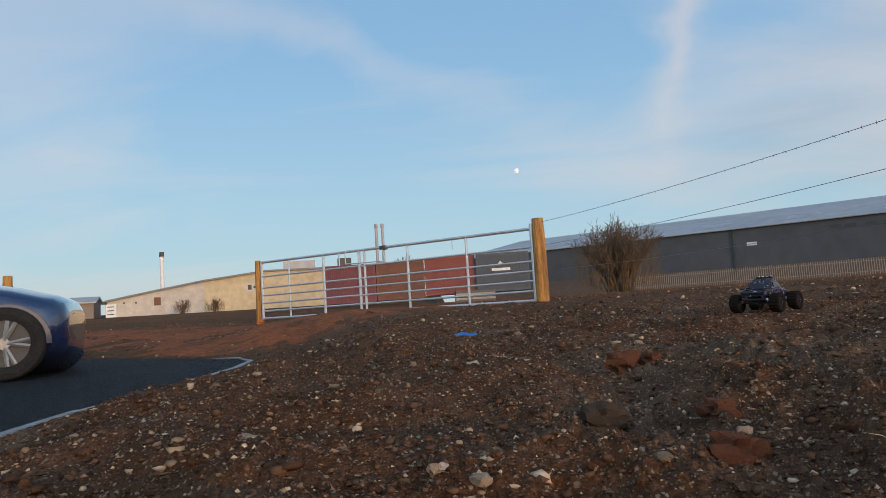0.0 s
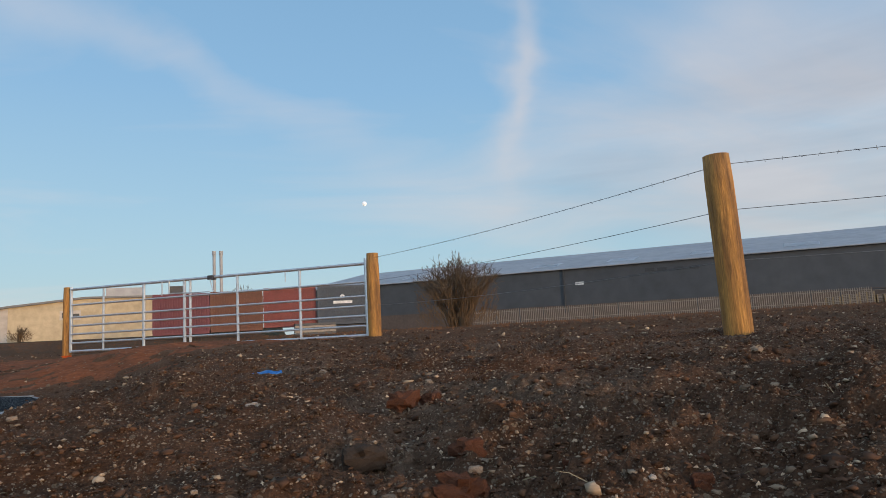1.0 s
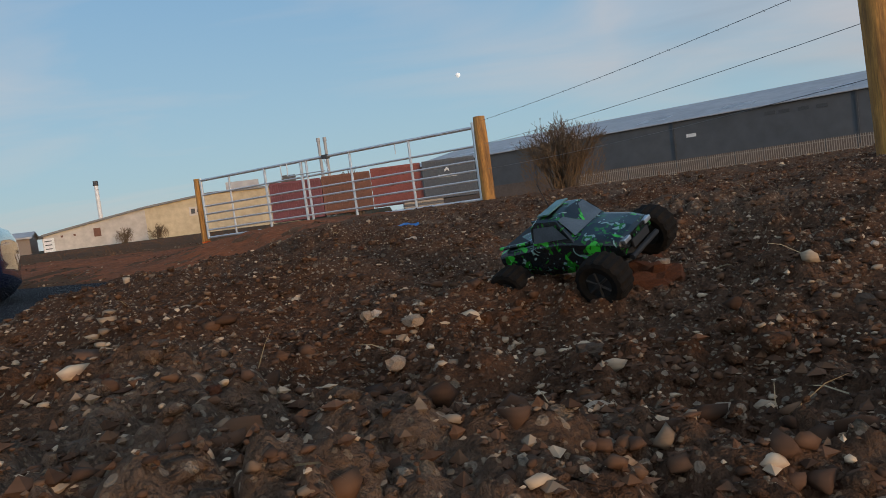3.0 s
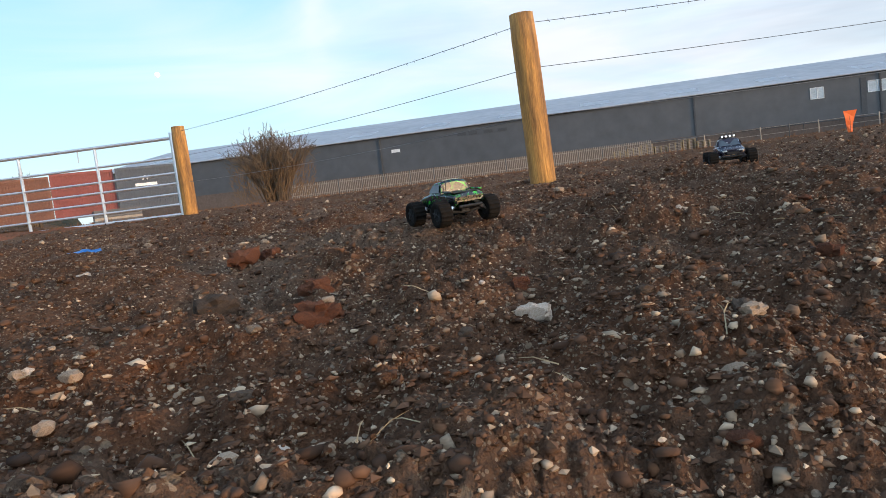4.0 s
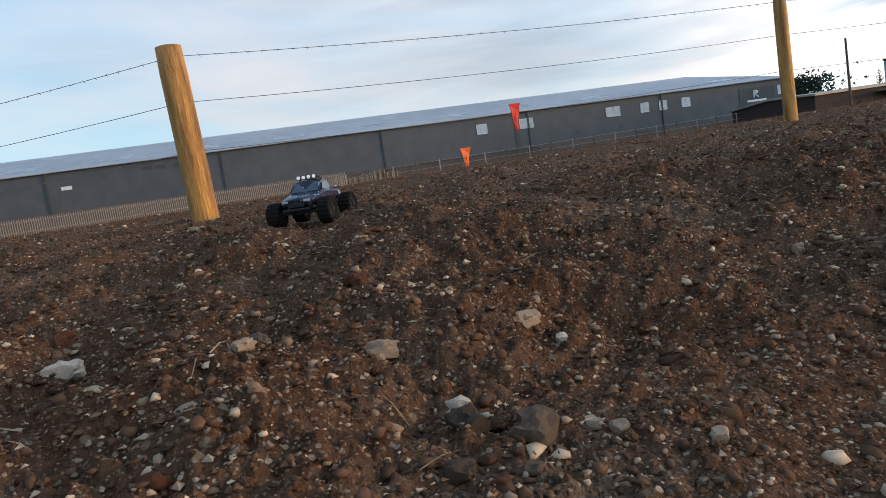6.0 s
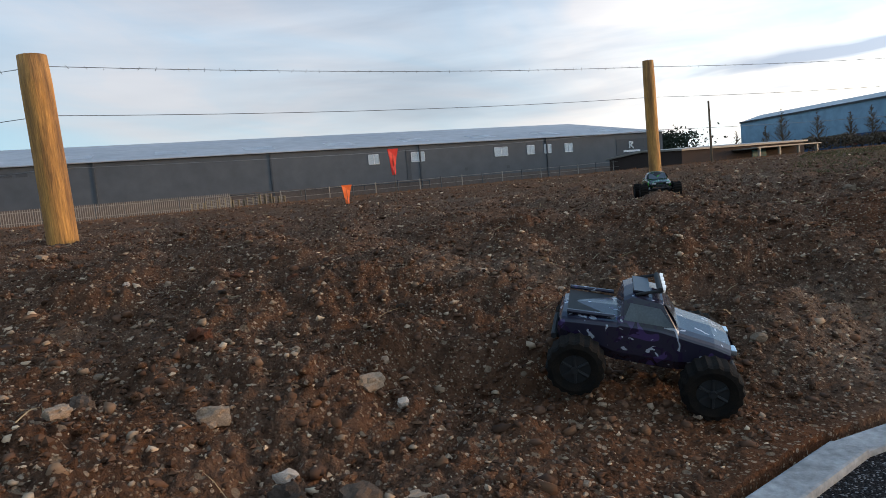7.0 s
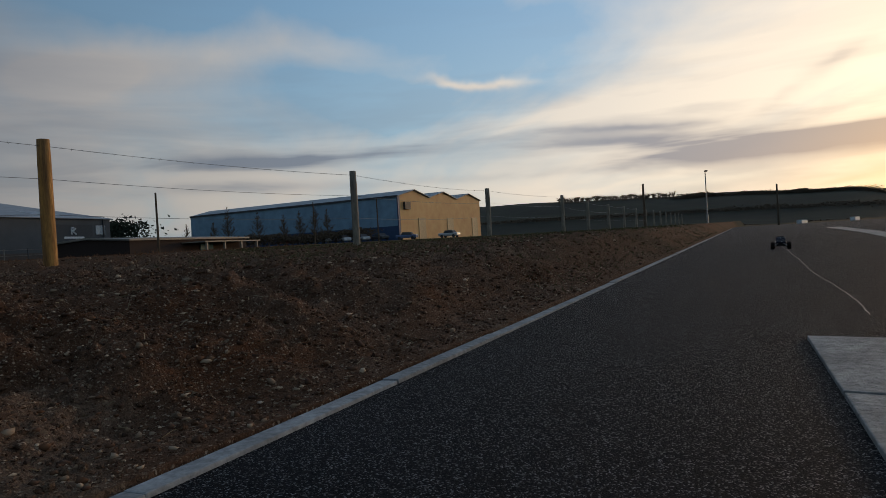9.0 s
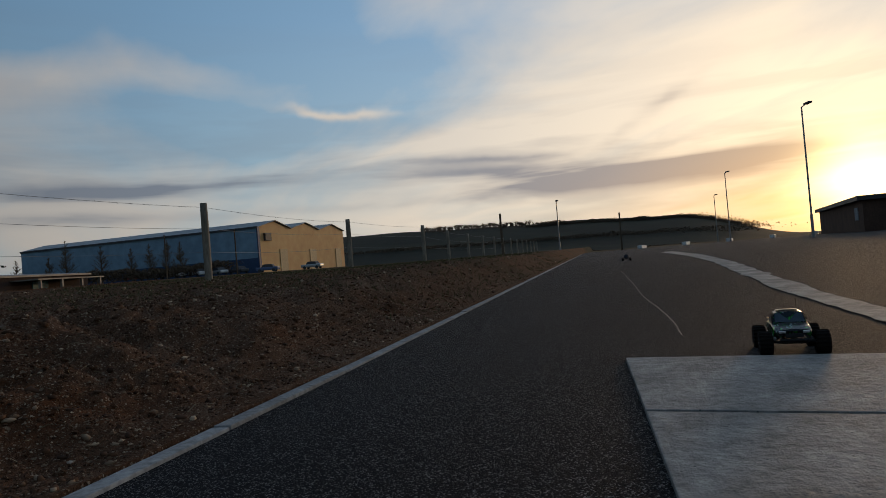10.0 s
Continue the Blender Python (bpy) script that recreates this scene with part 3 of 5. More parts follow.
def gate():
    x0, y0, x1, y1 = -3.12, 13.42, 1.83, 10.49
    L = math.hypot(x1 - x0, y1 - y0)
    ang = math.degrees(math.atan2(y1 - y0, x1 - x0))
    g = thing("field_gate", "galvanised tubular steel field gate, seven rails, closed between posts", "gate", pose(x0, y0, .50, 0, 0, ang))
    for z, r in zip((0, .145, .30, .45, .60, .82, 1.1), (.021, .017, .017, .017, .017, .017, .024)):
        part("rail", rods(((0, 0, z), (L, 0, z), r)), ZINC, g)
    for f, z0, z1, r in ((0, -.02, 1.14, .026), (.125, 0, 1.1, .018), (.275, 0, 1.1, .024), (.42, 0, 1.12, .026), (.44, 0, 1.12, .022), (.60, 0, 1.1, .022), (.80, 0, 1.1, .022), (1, -.04, 1.18, .032)):
        part("upright", rods(((f * L, .002, z0), (f * L, .002, z1), r)), ZINC, g)
    part("latch_bar", rods(((.37 * L, -.03, 1.09), (.37 * L, -.03, .88), .011), ((.37 * L, -.03, .88), (.51 * L, -.03, .86), .009), ((.345 * L, -.03, .86), (.345 * L, -.03, 1.09), .011)), ZINC, g, "bent steel latch bar")
    bm = bmesh.new()
    box(bm, .505 * L, .525 * L, -.05, .05, 1.06, 1.13, .008)
    part("latch_block", bm, TRIM, g, "black latch block")
    part("chain", rods(*[((.515 * L + .01 * k, -.045, 1.06 - .04 * k), (.515 * L + .012 * k + .01, -.045, 1.02 - .04 * k), .008) for k in range(5)]), ZINC, g)
    for hz in (1.12, .1):
        part("hinge", rods(((L, 0, hz), (L + .14, 0, hz), .014)), ZINC, g)
    part("drop_bolt", rods(((.755 * L, 0, 1.1), (.755 * L, 0, .92), .008)), ZINC, g)


gate()
# ---- buildings ----
def warehouse():
    """The long grey shed: local x runs along its front wall, y goes back from it."""
    s0, s1, D, H = -118, 57.6, 46, 6.9
    w = thing("warehouse", "long low grey metal-clad warehouse with pale roof and small windows", "warehouse",
              pose(92.2, 58.4, 1.9, 0, .62, math.degrees(math.atan2(-.660, .751))))
    part("wall", boxed(s0, s1, 0, D, -3, H), WALL_GREY, w)
    part("plinth", boxed(s0, s1, -.05, -.003, -3, 1.2), material("brown_brick_plinth", (.13, .10, .085), .85, alt=(.10, .08, .07), scale=.3), w)
    bm = bmesh.new()
    v = [bm.verts.new(p) for p in ((s0 - .3, -.5, H), (s1 + .3, -.5, H), (s1 + .3, -.5, H + .12), (s0 - .3, -.5, H + .12), (s0 - .3, D / 2, H + 4.7), (s1 - 6, D / 2, H + 4.7), (s1 + .3, D + .5, H), (s0 - .3, D + .5, H))]
    for f in ((0, 1, 2, 3), (3, 2, 5, 4), (2, 1, 6, 5), (4, 5, 6, 7), (0, 3, 4, 7)):
        bm.faces.new([v[i] for i in f])
    part("roof", bm, ROOF_PALE, w)
    for k in range(13):
        x = s0 + 8 + k * 13
        bm = bmesh.new()
        c = [bm.verts.new((xx, yy, H + .17 + yy * (4.58 / (D / 2 + .5)) + .07)) for xx, yy in ((x, 4), (x + 4.6, 4), (x + 4.6, 8.5), (x, 8.5))]
        bm.faces.new(c)
        bmesh.ops.extrude_face_region(bm, geom=bm.faces[:])
        part("roof_light", bm, SKYLIGHT, w, "pale translucent roof light")
    for x in range(int(s0) + 6, int(s1), 24):
        part("downpipe", boxed(x, x + .22, -.2, -.01, 0, H), TRIM if x % 3 else ROOF_PALE, w)
    for x0, x1 in ((-.6, 1.1), (6.6, 8.9), (21.8, 24.3), (28.1, 29.6), (31.6, 33.0), (35.8, 37.4), (54.6, 56.4)):
        f = part("window", boxed(x0, x1, -.06, -.004, 4.25, 5.75), WINDOW, w, "window with a pale sky reflection put into its colour")
        part("window_frame", rods(((x0, -.08, 4.25), (x1, -.08, 4.25), .05), ((x0, -.08, 5.75), (x1, -.08, 5.75), .05), ((x0, -.08, 4.25), (x0, -.08, 5.75), .05), ((x1, -.08, 4.25), (x1, -.08, 5.75), .05), (((x0 + x1) / 2, -.08, 4.25), ((x0 + x1) / 2, -.08, 5.75), .05), seg=4), FRAME, f)
    part("tall_door", boxed(5.7, 6.4, -.07, -.004, 1.3, 6.3), TRIM, w, "tall narrow dark opening")
    part("sign_board", boxed(46.9, 53.9, -.08, -.004, 1.9, 5.9), TRIM, w, "dark sign board with white mark and illegible line")
    part("sign_mark", rods(((49.8, -.12, 4.2), (49.8, -.12, 5.4), .14), ((49.8, -.12, 5.4), (50.6, -.12, 5.2), .14), ((50.6, -.12, 5.2), (50.0, -.12, 4.8), .14), ((50, -.12, 4.8), (50.7, -.12, 4.2), .14), seg=4), SIGN_INK, w)
    part("sign_bar", boxed(48.4, 52.2, -.1, -.083, 3.5, 3.85), SIGN_INK, w)
    for x0, z in ((-51, 5.6), (-49.2, 5.55), (-46.8, 5.5), (-44.6, 5.45), (16, 2.2), (24, 2.1), (-62, 4.3)):
        part("vent", boxed(x0, x0 + (1.4 if x0 < -40 else .5), -.07, -.004, z, z + .5), FRAME if x0 == -62 else TRIM, w)
    part("pipe_rail", rods(((-30, -1.2, 1.0), (9, -1.2, 1.0), .09), ((9, -1.2, 1.0), (9, -1.2, 0), .09), ((-12, -1.2, 1.0), (-12, -1.2, 0), .09), ((-2, -1.2, 1), (-2, -1.2, 0), .07), seg=6), TRIM, w)


warehouse()


def blue_shed():
    A, B, C = Vector((137.9, -34.2)), Vector((183.7, 8.9)), Vector((199, -73))
    u, L = (B - A).normalized(), (B - A).length
    v = Vector((u.y, -u.x))
    W = 13.0
    ang = math.degrees(math.atan2(v.y, v.x))
    s = thing("blue_shed", "large three-bay metal shed with blue side wall and tan gable ends", "industrial shed", pose(A.x, A.y, 1.6, 0, 0, ang))
    # local x runs along the gables, y along the blue wall
    for k in range(3):
        x0 = k * W
        bm = bmesh.new()
        pr = [(x0, 0, 9.1), (x0 + W / 2, 0, 10.5), (x0 + W, 0, 9.1), (x0 + W, 0, -3), (x0, 0, -3)]
        a = [bm.verts.new(p) for p in pr]
        b = [bm.verts.new((p[0], L, p[2])) for p in pr]
        bm.faces.new(a)
        bm.faces.new(b[::-1])
        for q in (2, 4):
            bm.faces.new((a[q], a[(q + 1) % 5], b[(q + 1) % 5], b[q]))
        part("gable_bay", bm, TAN_WALL, s, "sunlit tan gable wall")
        bm = bmesh.new()
        for xa, za, xb, zb in ((x0 - .3, 9.05, x0 + W / 2, 10.6), (x0 + W / 2, 10.6, x0 + W + .3, 9.05)):
            c = [bm.verts.new(p) for p in ((xa, -.4, za + .06), (xb, -.4, zb + .06), (xb, L + .4, zb + .06), (xa, L + .4, za + .06))]
            bm.faces.new(c)
        ex = bmesh.ops.extrude_face_region(bm, geom=bm.faces[:])
        bmesh.ops.translate(bm, vec=(0, 0, .12), verts=[e for e in ex["geom"] if isinstance(e, bmesh.types.BMVert)])
        part("roof", bm, ROOF_PALE, s)
        part("roller_door", boxed(x0 + 8, x0 + 11, -.12, -.01, -1.5, 4.6), material("tan_door", (.62, .42, .22), .6), s)
    part("blue_wall", boxed(-.25, -.02, -.2, L, 2.9, 9.0), BLUE_WALL, s, "pale blue cladding")
    part("blue_band", boxed(-.28, -.02, -.25, L, -3, 2.9), BLUE_DARK, s, "deep blue lower cladding")
    part("corner_flashing", boxed(-.35, .4, -.3, -.01, -3, 9.1), BLUE_DARK, s)
    part("gutter", boxed(-.5, -.26, -.3, L, 8.9, 9.3), TRIM, s)
    part("vent_box", boxed(2.2, 4.4, -.5, -.01, 6.4, 8.0), TRIM, s)


blue_shed()


def low_block(name, label, category, x, y, z, ang, L, D, H, rise, mat, roof):
    b = thing(name, label, category, pose(x, y, z, 0, 0, ang))
    bm = bmesh.new()
    pr = [(0, 0, H), (0, D / 2, H + rise), (0, D, H), (0, D, -4), (0, 0, -4)]
    a = [bm.verts.new(p) for p in pr]
    c = [bm.verts.new((L, p[1], p[2])) for p in pr]
    bm.faces.new(a)
    bm.faces.new(c[::-1])
    for q in (2, 4):
        bm.faces.new((a[q], a[(q + 1) % 5], c[(q + 1) % 5], c[q]))
    bmesh.ops.recalc_face_normals(bm, faces=bm.faces[:])
    part("wall", bm, mat, b)
    bm = bmesh.new()
    for ya, za, yb, zb in ((-.4, H - .08, D / 2, H + rise), (D / 2, H + rise, D + .4, H - .08)):
        q = [bm.verts.new(p) for p in ((-.4, ya, za + .05), (L + .4, ya, za + .05), (L + .4, yb, zb + .05), (-.4, yb, zb + .05))]
        bm.faces.new(q)
    ex = bmesh.ops.extrude_face_region(bm, geom=bm.faces[:])
    bmesh.ops.translate(bm, vec=(0, 0, .25), verts=[e for e in ex["geom"] if isinstance(e, bmesh.types.BMVert)])
    part("roof", bm, roof, b)
    return b


def factory(name, label, x, y, z, ang, profile, depth, mat):
    """A long front wall whose eaves follow the profile (along, height), with a roof sheet that goes back from it."""
    b = thing(name, label, "factory", pose(x, y, z, 0, 0, ang))
    bm = bmesh.new()
    lo = [bm.verts.new((u, 0, -5)) for u, h in profile]
    hi = [bm.verts.new((u, 0, h)) for u, h in profile]
    for k in range(len(profile) - 1):
        bm.faces.new((lo[k], lo[k + 1], hi[k + 1], hi[k]))
    ex = bmesh.ops.extrude_face_region(bm, geom=bm.faces[:])
    bmesh.ops.translate(bm, vec=(0, depth, 0), verts=[e for e in ex["geom"] if isinstance(e, bmesh.types.BMVert)])
    bmesh.ops.recalc_face_normals(bm, faces=bm.faces[:])
    part("wall", bm, mat, b)
    bm = bmesh.new()
    for k in range(len(profile) - 1):
        (u0, h0), (u1, h1) = profile[k:k + 2]
        bm.faces.new([bm.verts.new(p) for p in ((u0, -.4, h0 + .02), (u1, -.4, h1 + .02), (u1, depth, h1 + 1.2), (u0, depth, h0 + 1.2))])
    ex = bmesh.ops.extrude_face_region(bm, geom=bm.faces[:])
    bmesh.ops.translate(bm, vec=(0, 0, .3), verts=[e for e in ex["geom"] if isinstance(e, bmesh.types.BMVert)])
    bmesh.ops.recalc_face_normals(bm, faces=bm.faces[:])
    part("roof", bm, ROOF_DARK, b)
    return b


FX, FY, FZ, FA = (-53.4, 107.0, 2.4, 11)
fc, fs = math.cos(radians(FA)), math.sin(radians(FA))
wb = factory("white_factory", "long weathered white factory wall under a low dark roof", FX, FY, FZ, FA, [(0, 2.5), (7, 3.7), (15, 5.0)], 26, WHITE_WALL)
part("wall_mark", boxed(7.3, 8.3, -.1, -.01, 1.6, 2.9), RUST_BOX, wb, "dark red painted mark")
part("notice_strip", boxed(.1, 1.6, -.1, -.01, -.6, 2.2), FRAME, wb, "white notice strip")
for k in range(4):
    part("notice_bar", boxed(.3, 1.3, -.13, -.103, -.1 + k * .6, .05 + k * .6), TRIM, wb)
for u in (2.6, 4.4):
    part("wall_stain", boxed(u, u + .3, -.06, -.01, 2.1, 2.4), RUST_BOX, wb)
part("lamp", boxed(-.4, .2, -.4, -.01, 2.2, 2.7), TRIM, wb)
cb = factory("cream_factory", "long cream-painted factory wall with a low dark roof", FX + 15.01 * fc, FY + 15.01 * fs, FZ, FA, [(0, 5.0), (10, 6.1), (24, 6.1)], 26, CREAM)
part("sign_board", boxed(6.6, 9.4, -.1, -.01, 3.0, 4.4), WHITE_WALL, cb, "pale sign board with a dark mark")
part("sign_mark", boxed(6.9, 7.5, -.13, -.103, 3.3, 4.1), TRIM, cb)
part("sign_bar", boxed(7.8, 9.2, -.13, -.103, 3.5, 3.9), TRIM, cb)
part("roof_box", boxed(12.5, 18, 6, 9, 6.3, 8.2), ROOF_PALE, cb)
part("roof_vent", boxed(22, 24.4, 6, 8, 6.3, 8.3), TRIM, cb, "dark boxy roof vent")
pb = low_block("site_cabin", "low brown-grey cabin with dark windows and a pale roof", "cabin", -66, 104, 3.0, 20, 11, 8, 2.0, .9, material("brown_cabin", (.22, .17, .14), .7), ROOF_PALE)
for k in range(3):
    part("window", boxed(2 + k * 2.6, 3.6 + k * 2.6, -.08, -.01, .4, 1.5), TRIM, pb)
ob2 = low_block("flat_works", "low works building behind the field with pale roof edges", "building", 96, 12, 1.0, -35, 26, 14, 2.1, .4, material("brown_works", (.06, .042, .036), .85), PALISADE)
part("canopy", boxed(10, 24, -4, -.01, 1.5, 1.66), PALISADE, ob2)
for k in range(4):
    part("canopy_post", boxed(10.5 + k * 4.2, 10.8 + k * 4.2, -3.9, -3.6, -3, 1.5), PALISADE, ob2)
part("teal_door", boxed(14, 17, -.15, -.01, -1.5, 1.4), material("teal_paint", (.03, .16, .18), .6), ob2)


def container(x, y, z, ang, L, mat, label):
    c = thing("shipping_container", label, "shipping container", pose(x, y, z, 0, 0, ang), "shipping containers")
    bm = bmesh.new()
    n = int(L / .15)
    for k in range(n):
        box(bm, k * L / n, (k + .55) * L / n, -.045, 0, .15, 2.45)
    part("corrugation", bm, mat, c)
    part("body", boxed(0, L, .002, 2.44, 0, 2.55), mat, c)
    for z0 in (0, 2.44):
        part("side_rail", boxed(-.02, L + .02, -.06, -.003, z0, z0 + .15), mat, c)
    for x0 in (-.03, L - .12):
        part("corner_post", boxed(x0, x0 + .15, -.07, -.004, .155, 2.435), mat, c)
    return c


container(-7.5, 45.6, 1.25, 2, 3.35, MAROON_BOX, "maroon corrugated steel shipping container end")
container(-4.05, 45.75, 1.3, 2, 3.2, RUST_BOX, "rust-brown corrugated steel shipping container")
container(-.75, 45.9, 1.42, 1, 3.35, RED_BOX, "dull red corrugated steel shipping container")
nc = container(2.75, 45.6, 1.42, -2, 3.5, NAVY_BOX, "slate-blue shipping container with white mark and lettering bar")
part("logo_mark", rods(((1.45, -.09, 1.75), (1.6, -.09, 2.0), .04), ((1.6, -.09, 2.0), (1.75, -.09, 1.75), .04), ((1.45, -.09, 1.87), (1.75, -.09, 1.87), .04), seg=4), SIGN_INK, nc)
part("lettering_bar", boxed(1.0, 2.25, -.085, -.062, 1.38, 1.56), SIGN_INK, nc)
tb = thing("stacked_boards", "pale stack of boards beside the containers", "boards", pose(1.2, 44.2, gh(1.2, 44.2), 0, 0, 4))
for k in range(5):
    part("board", boxed(0, 2.6, 0, 1.0, .02 + k * .15, .15 + k * .15), PALISADE if k % 2 else WALL_GREY, tb)


def chimney(x, y, z, h, r, label, dark=True):
    c = thing("chimney", label, "chimney", pose(x, y, z))
    part("stack", rods(((0, 0, 0), (0, 0, h), r, r * .9), seg=14), FRAME if dark else ROOF_PALE, c)
    part("cap", rods(((0, 0, h), (0, 0, h + r * 2.2), r * 1.2, r * 1.1), seg=14), TRIM if dark else ROOF_PALE, c, "black cowl" if dark else "pale cap")


chimney(-57.5, 138.6, 3, 12.0, .42, "tall white factory flue with a black cowl")
chimney(-13.9, 149.6, 3, 16.6, .36, "tall pale twin factory flue", False)
chimney(-12.5, 149.7, 3, 16.6, .36, "tall pale twin factory flue", False)


# ---- palisade fence ----
def palisade():
    a, b = Vector((23.5, 81.5)), Vector((62, 60))
    n = 200
    f = thing("palisade_fence", "galvanised steel palisade security fence, dusty grey-brown", "fence")
    prof = bmesh.new()
    v = [prof.verts.new(p) for p in ((-.035, 0, 0), (.035, 0, 0), (.035, 0, 1.75), (.012, 0, 1.86), (0, 0, 1.8), (-.012, 0, 1.86), (-.035, 0, 1.75))]
    fc = prof.faces.new(v)
    ex = bmesh.ops.extrude_face_region(prof, geom=[fc])
    bmesh.ops.translate(prof, vec=(0, .02, 0), verts=[e for e in ex["geom"] if isinstance(e, bmesh.types.BMVert)])
    pale = mesh_from(prof, "pale", PALISADE)
    ang = math.degrees(math.atan2((b - a).y, (b - a).x))
    for k in range(n):
        p = a.lerp(b, k / (n - 1))
        o = new("pale", pale)
        o.parent, o.matrix_basis = f, pose(p.x, p.y, gh(p.x, p.y) - .1, 0, 0, ang)
    for k in range(16):
        p = a.lerp(b, k / 15)
        z = gh(p.x, p.y)
        part("post", boxed(-.06, .06, .03, .15, -.3, 1.85), TRIM, f, at=pose(p.x, p.y, z, 0, 0, ang))
        if k < 15:
            q = a.lerp(b, (k + 1) / 15)
            for h in (.35, 1.45):
                part("rail", rods(((p.x, p.y + .05, z + h), (q.x, q.y + .05, gh(q.x, q.y) + h), .03), seg=4), PALISADE, f)


palisade()


def mesh_fence():
    """Thin post and rail line that goes on in front of the warehouse."""
    f = thing("boundary_fence", "low dark post and rail boundary fence in dead grass", "fence")
    a, b = Vector((62, 60)), Vector((118, 8))
    for k in range(26):
        p = a.lerp(b, k / 25)
        part("post", boxed(-.05, .05, -.05, .05, -.3, 1.5), TRIM if k % 2 else PALISADE, f, at=pose(p.x, p.y, gh(p.x, p.y)))
    for h in (.6, 1.35):
        part("rail", rods(*[((*a.lerp(b, k / 10), gh(*a.lerp(b, k / 10)) + h), (*a.lerp(b, (k + 1) / 10), gh(*a.lerp(b, (k + 1) / 10)) + h), .025) for k in range(10)], seg=4), PALISADE, f)


mesh_fence()


def pallet_stack(x, y, n):
    p = thing("pallet_stack", "low stack of weathered pale timber pallets", "pallets", pose(x, y, gh(x, y), 0, 0, random.uniform(-50, -35)), "pallet stacks")
    for k in range(n):
        z = k * .15
        for q in range(5):
            part("board", boxed(0, 1.2, q * .22, q * .22 + .12, z + .12, z + .145), PALISADE, p)
        for q in range(3):
            part("bearer", boxed(q * .55, q * .55 + .1, 0, 1.0, z, z + .117), STRAW, p)


for i in range(7):
    pallet_stack(48.2 + i * .95, 51.6 - i * .92, 5 + i % 3)


# ---- trees and bushes ----
def branching(seed, height, spread, levels, trunk_r, base_split=4, droop=0.0):
    rnd = random.Random(seed)
    bm = bmesh.new()

    def grow(p, d, ln, r, lv):
        q = p + d * ln
        rod(bm, p, q, r, r * .7, seg=5 if lv else 4, caps=False)
        if lv == 0:
            return
        for k in range(rnd.choice((2, 3, 3)) if lv < levels else base_split):
            nd = (d + Vector((rnd.uniform(-1, 1), rnd.uniform(-1, 1), rnd.uniform(-.25, .7) - droop)) * spread).normalized()
            grow(q if rnd.random() < .6 else p.lerp(q, .7), nd, ln * rnd.uniform(.62, .88), max(.012, r * .7), lv - 1)

    grow(Vector((0, 0, -.2)), Vector((0, 0, 1)), height * .22, trunk_r, levels)
    return bm


def bush(x, y, h, w, seed, label, levels=6):
    t = thing("bush", label, "bush", pose(x, y, gh(x, y)), "bare bushes")
    bm = bmesh.new()
    rnd = random.Random(seed)
    for k in range(16 * levels):
        a = rnd.uniform(0, 2 * math.pi)
        tilt = rnd.uniform(0, 1) ** .7 * 1.05
        tip = Vector((math.cos(a) * math.sin(tilt) * w * .58, math.sin(a) * math.sin(tilt) * w * .58, h * (.42 + .58 * math.cos(tilt)) * rnd.uniform(.72, .92)))
        p = Vector((math.cos(a) * .15 * w * rnd.random(), math.sin(a) * .15 * w * rnd.random(), -.1))
        prev, n = p, 6
        for i in range(1, n + 1):
            f = i / n
            q = p.lerp(tip, f) + Vector((0, 0, h * .12 * math.sin(math.pi * f))) + Vector((rnd.uniform(-1, 1), rnd.uniform(-1, 1), rnd.uniform(-1, 1))) * .05 * h * f
            rod(bm, prev, q, .045 * (1.15 - f) + .012, .045 * (1.15 - f - 1 / n) + .012, seg=4, caps=False)
            if i > 1:
                for g in range(3):
                    d = ((q - prev).normalized() + Vector((rnd.uniform(-1, 1), rnd.uniform(-1, 1), rnd.uniform(-.3, 1))) * .8).normalized()
                    e = q + d * h * rnd.uniform(.06, .15)
                    rod(bm, q, e, .018, .012, seg=3, caps=False)
                    for gg in range(2):
                        d2 = (d + Vector((rnd.uniform(-1, 1), rnd.uniform(-1, 1), rnd.uniform(-.3, 1))) * .8).normalized()
                        rod(bm, e, e + d2 * h * rnd.uniform(.04, .09), .014, .01, seg=3, caps=False)
            prev = q
    part("crown", bm, BARK, t, "bare brown branches")
    bm = bmesh.new()
    for k in range(int(1500 * min(1, (w / 6) ** 2))):
        a, rr, z = rnd.uniform(0, 2 * math.pi), w * .5 * rnd.random() ** .5, h * .5 * rnd.random() ** .8
        p = Vector((math.cos(a) * rr, math.sin(a) * rr, z))
        d = Vector((rnd.uniform(-.5, .5) + math.cos(a) * .35, rnd.uniform(-.5, .5) + math.sin(a) * .35, rnd.uniform(.3, 1))).normalized()
        rod(bm, p, p + d * rnd.uniform(.25, .6), .018, .006, seg=3, caps=False)
    tagged(part("twig_mass", bm, TWIG, t, "dense russet twigs"), kind="stuff")


bush(14.6, 54.4, 5.7, 6.8, 3, "broad bare bush with dense russet twigs in the field")
bush(-3.3, 70.5, 4.4, 4.4, 5, "bare bush behind the field gate")
bush(-38.5, 100, 2.2, 2.4, 6, "small bare bush in front of the factory wall", 1)
bush(-34.0, 101, 2.2, 2.8, 7, "small russet bush in front of the factory wall", 1)


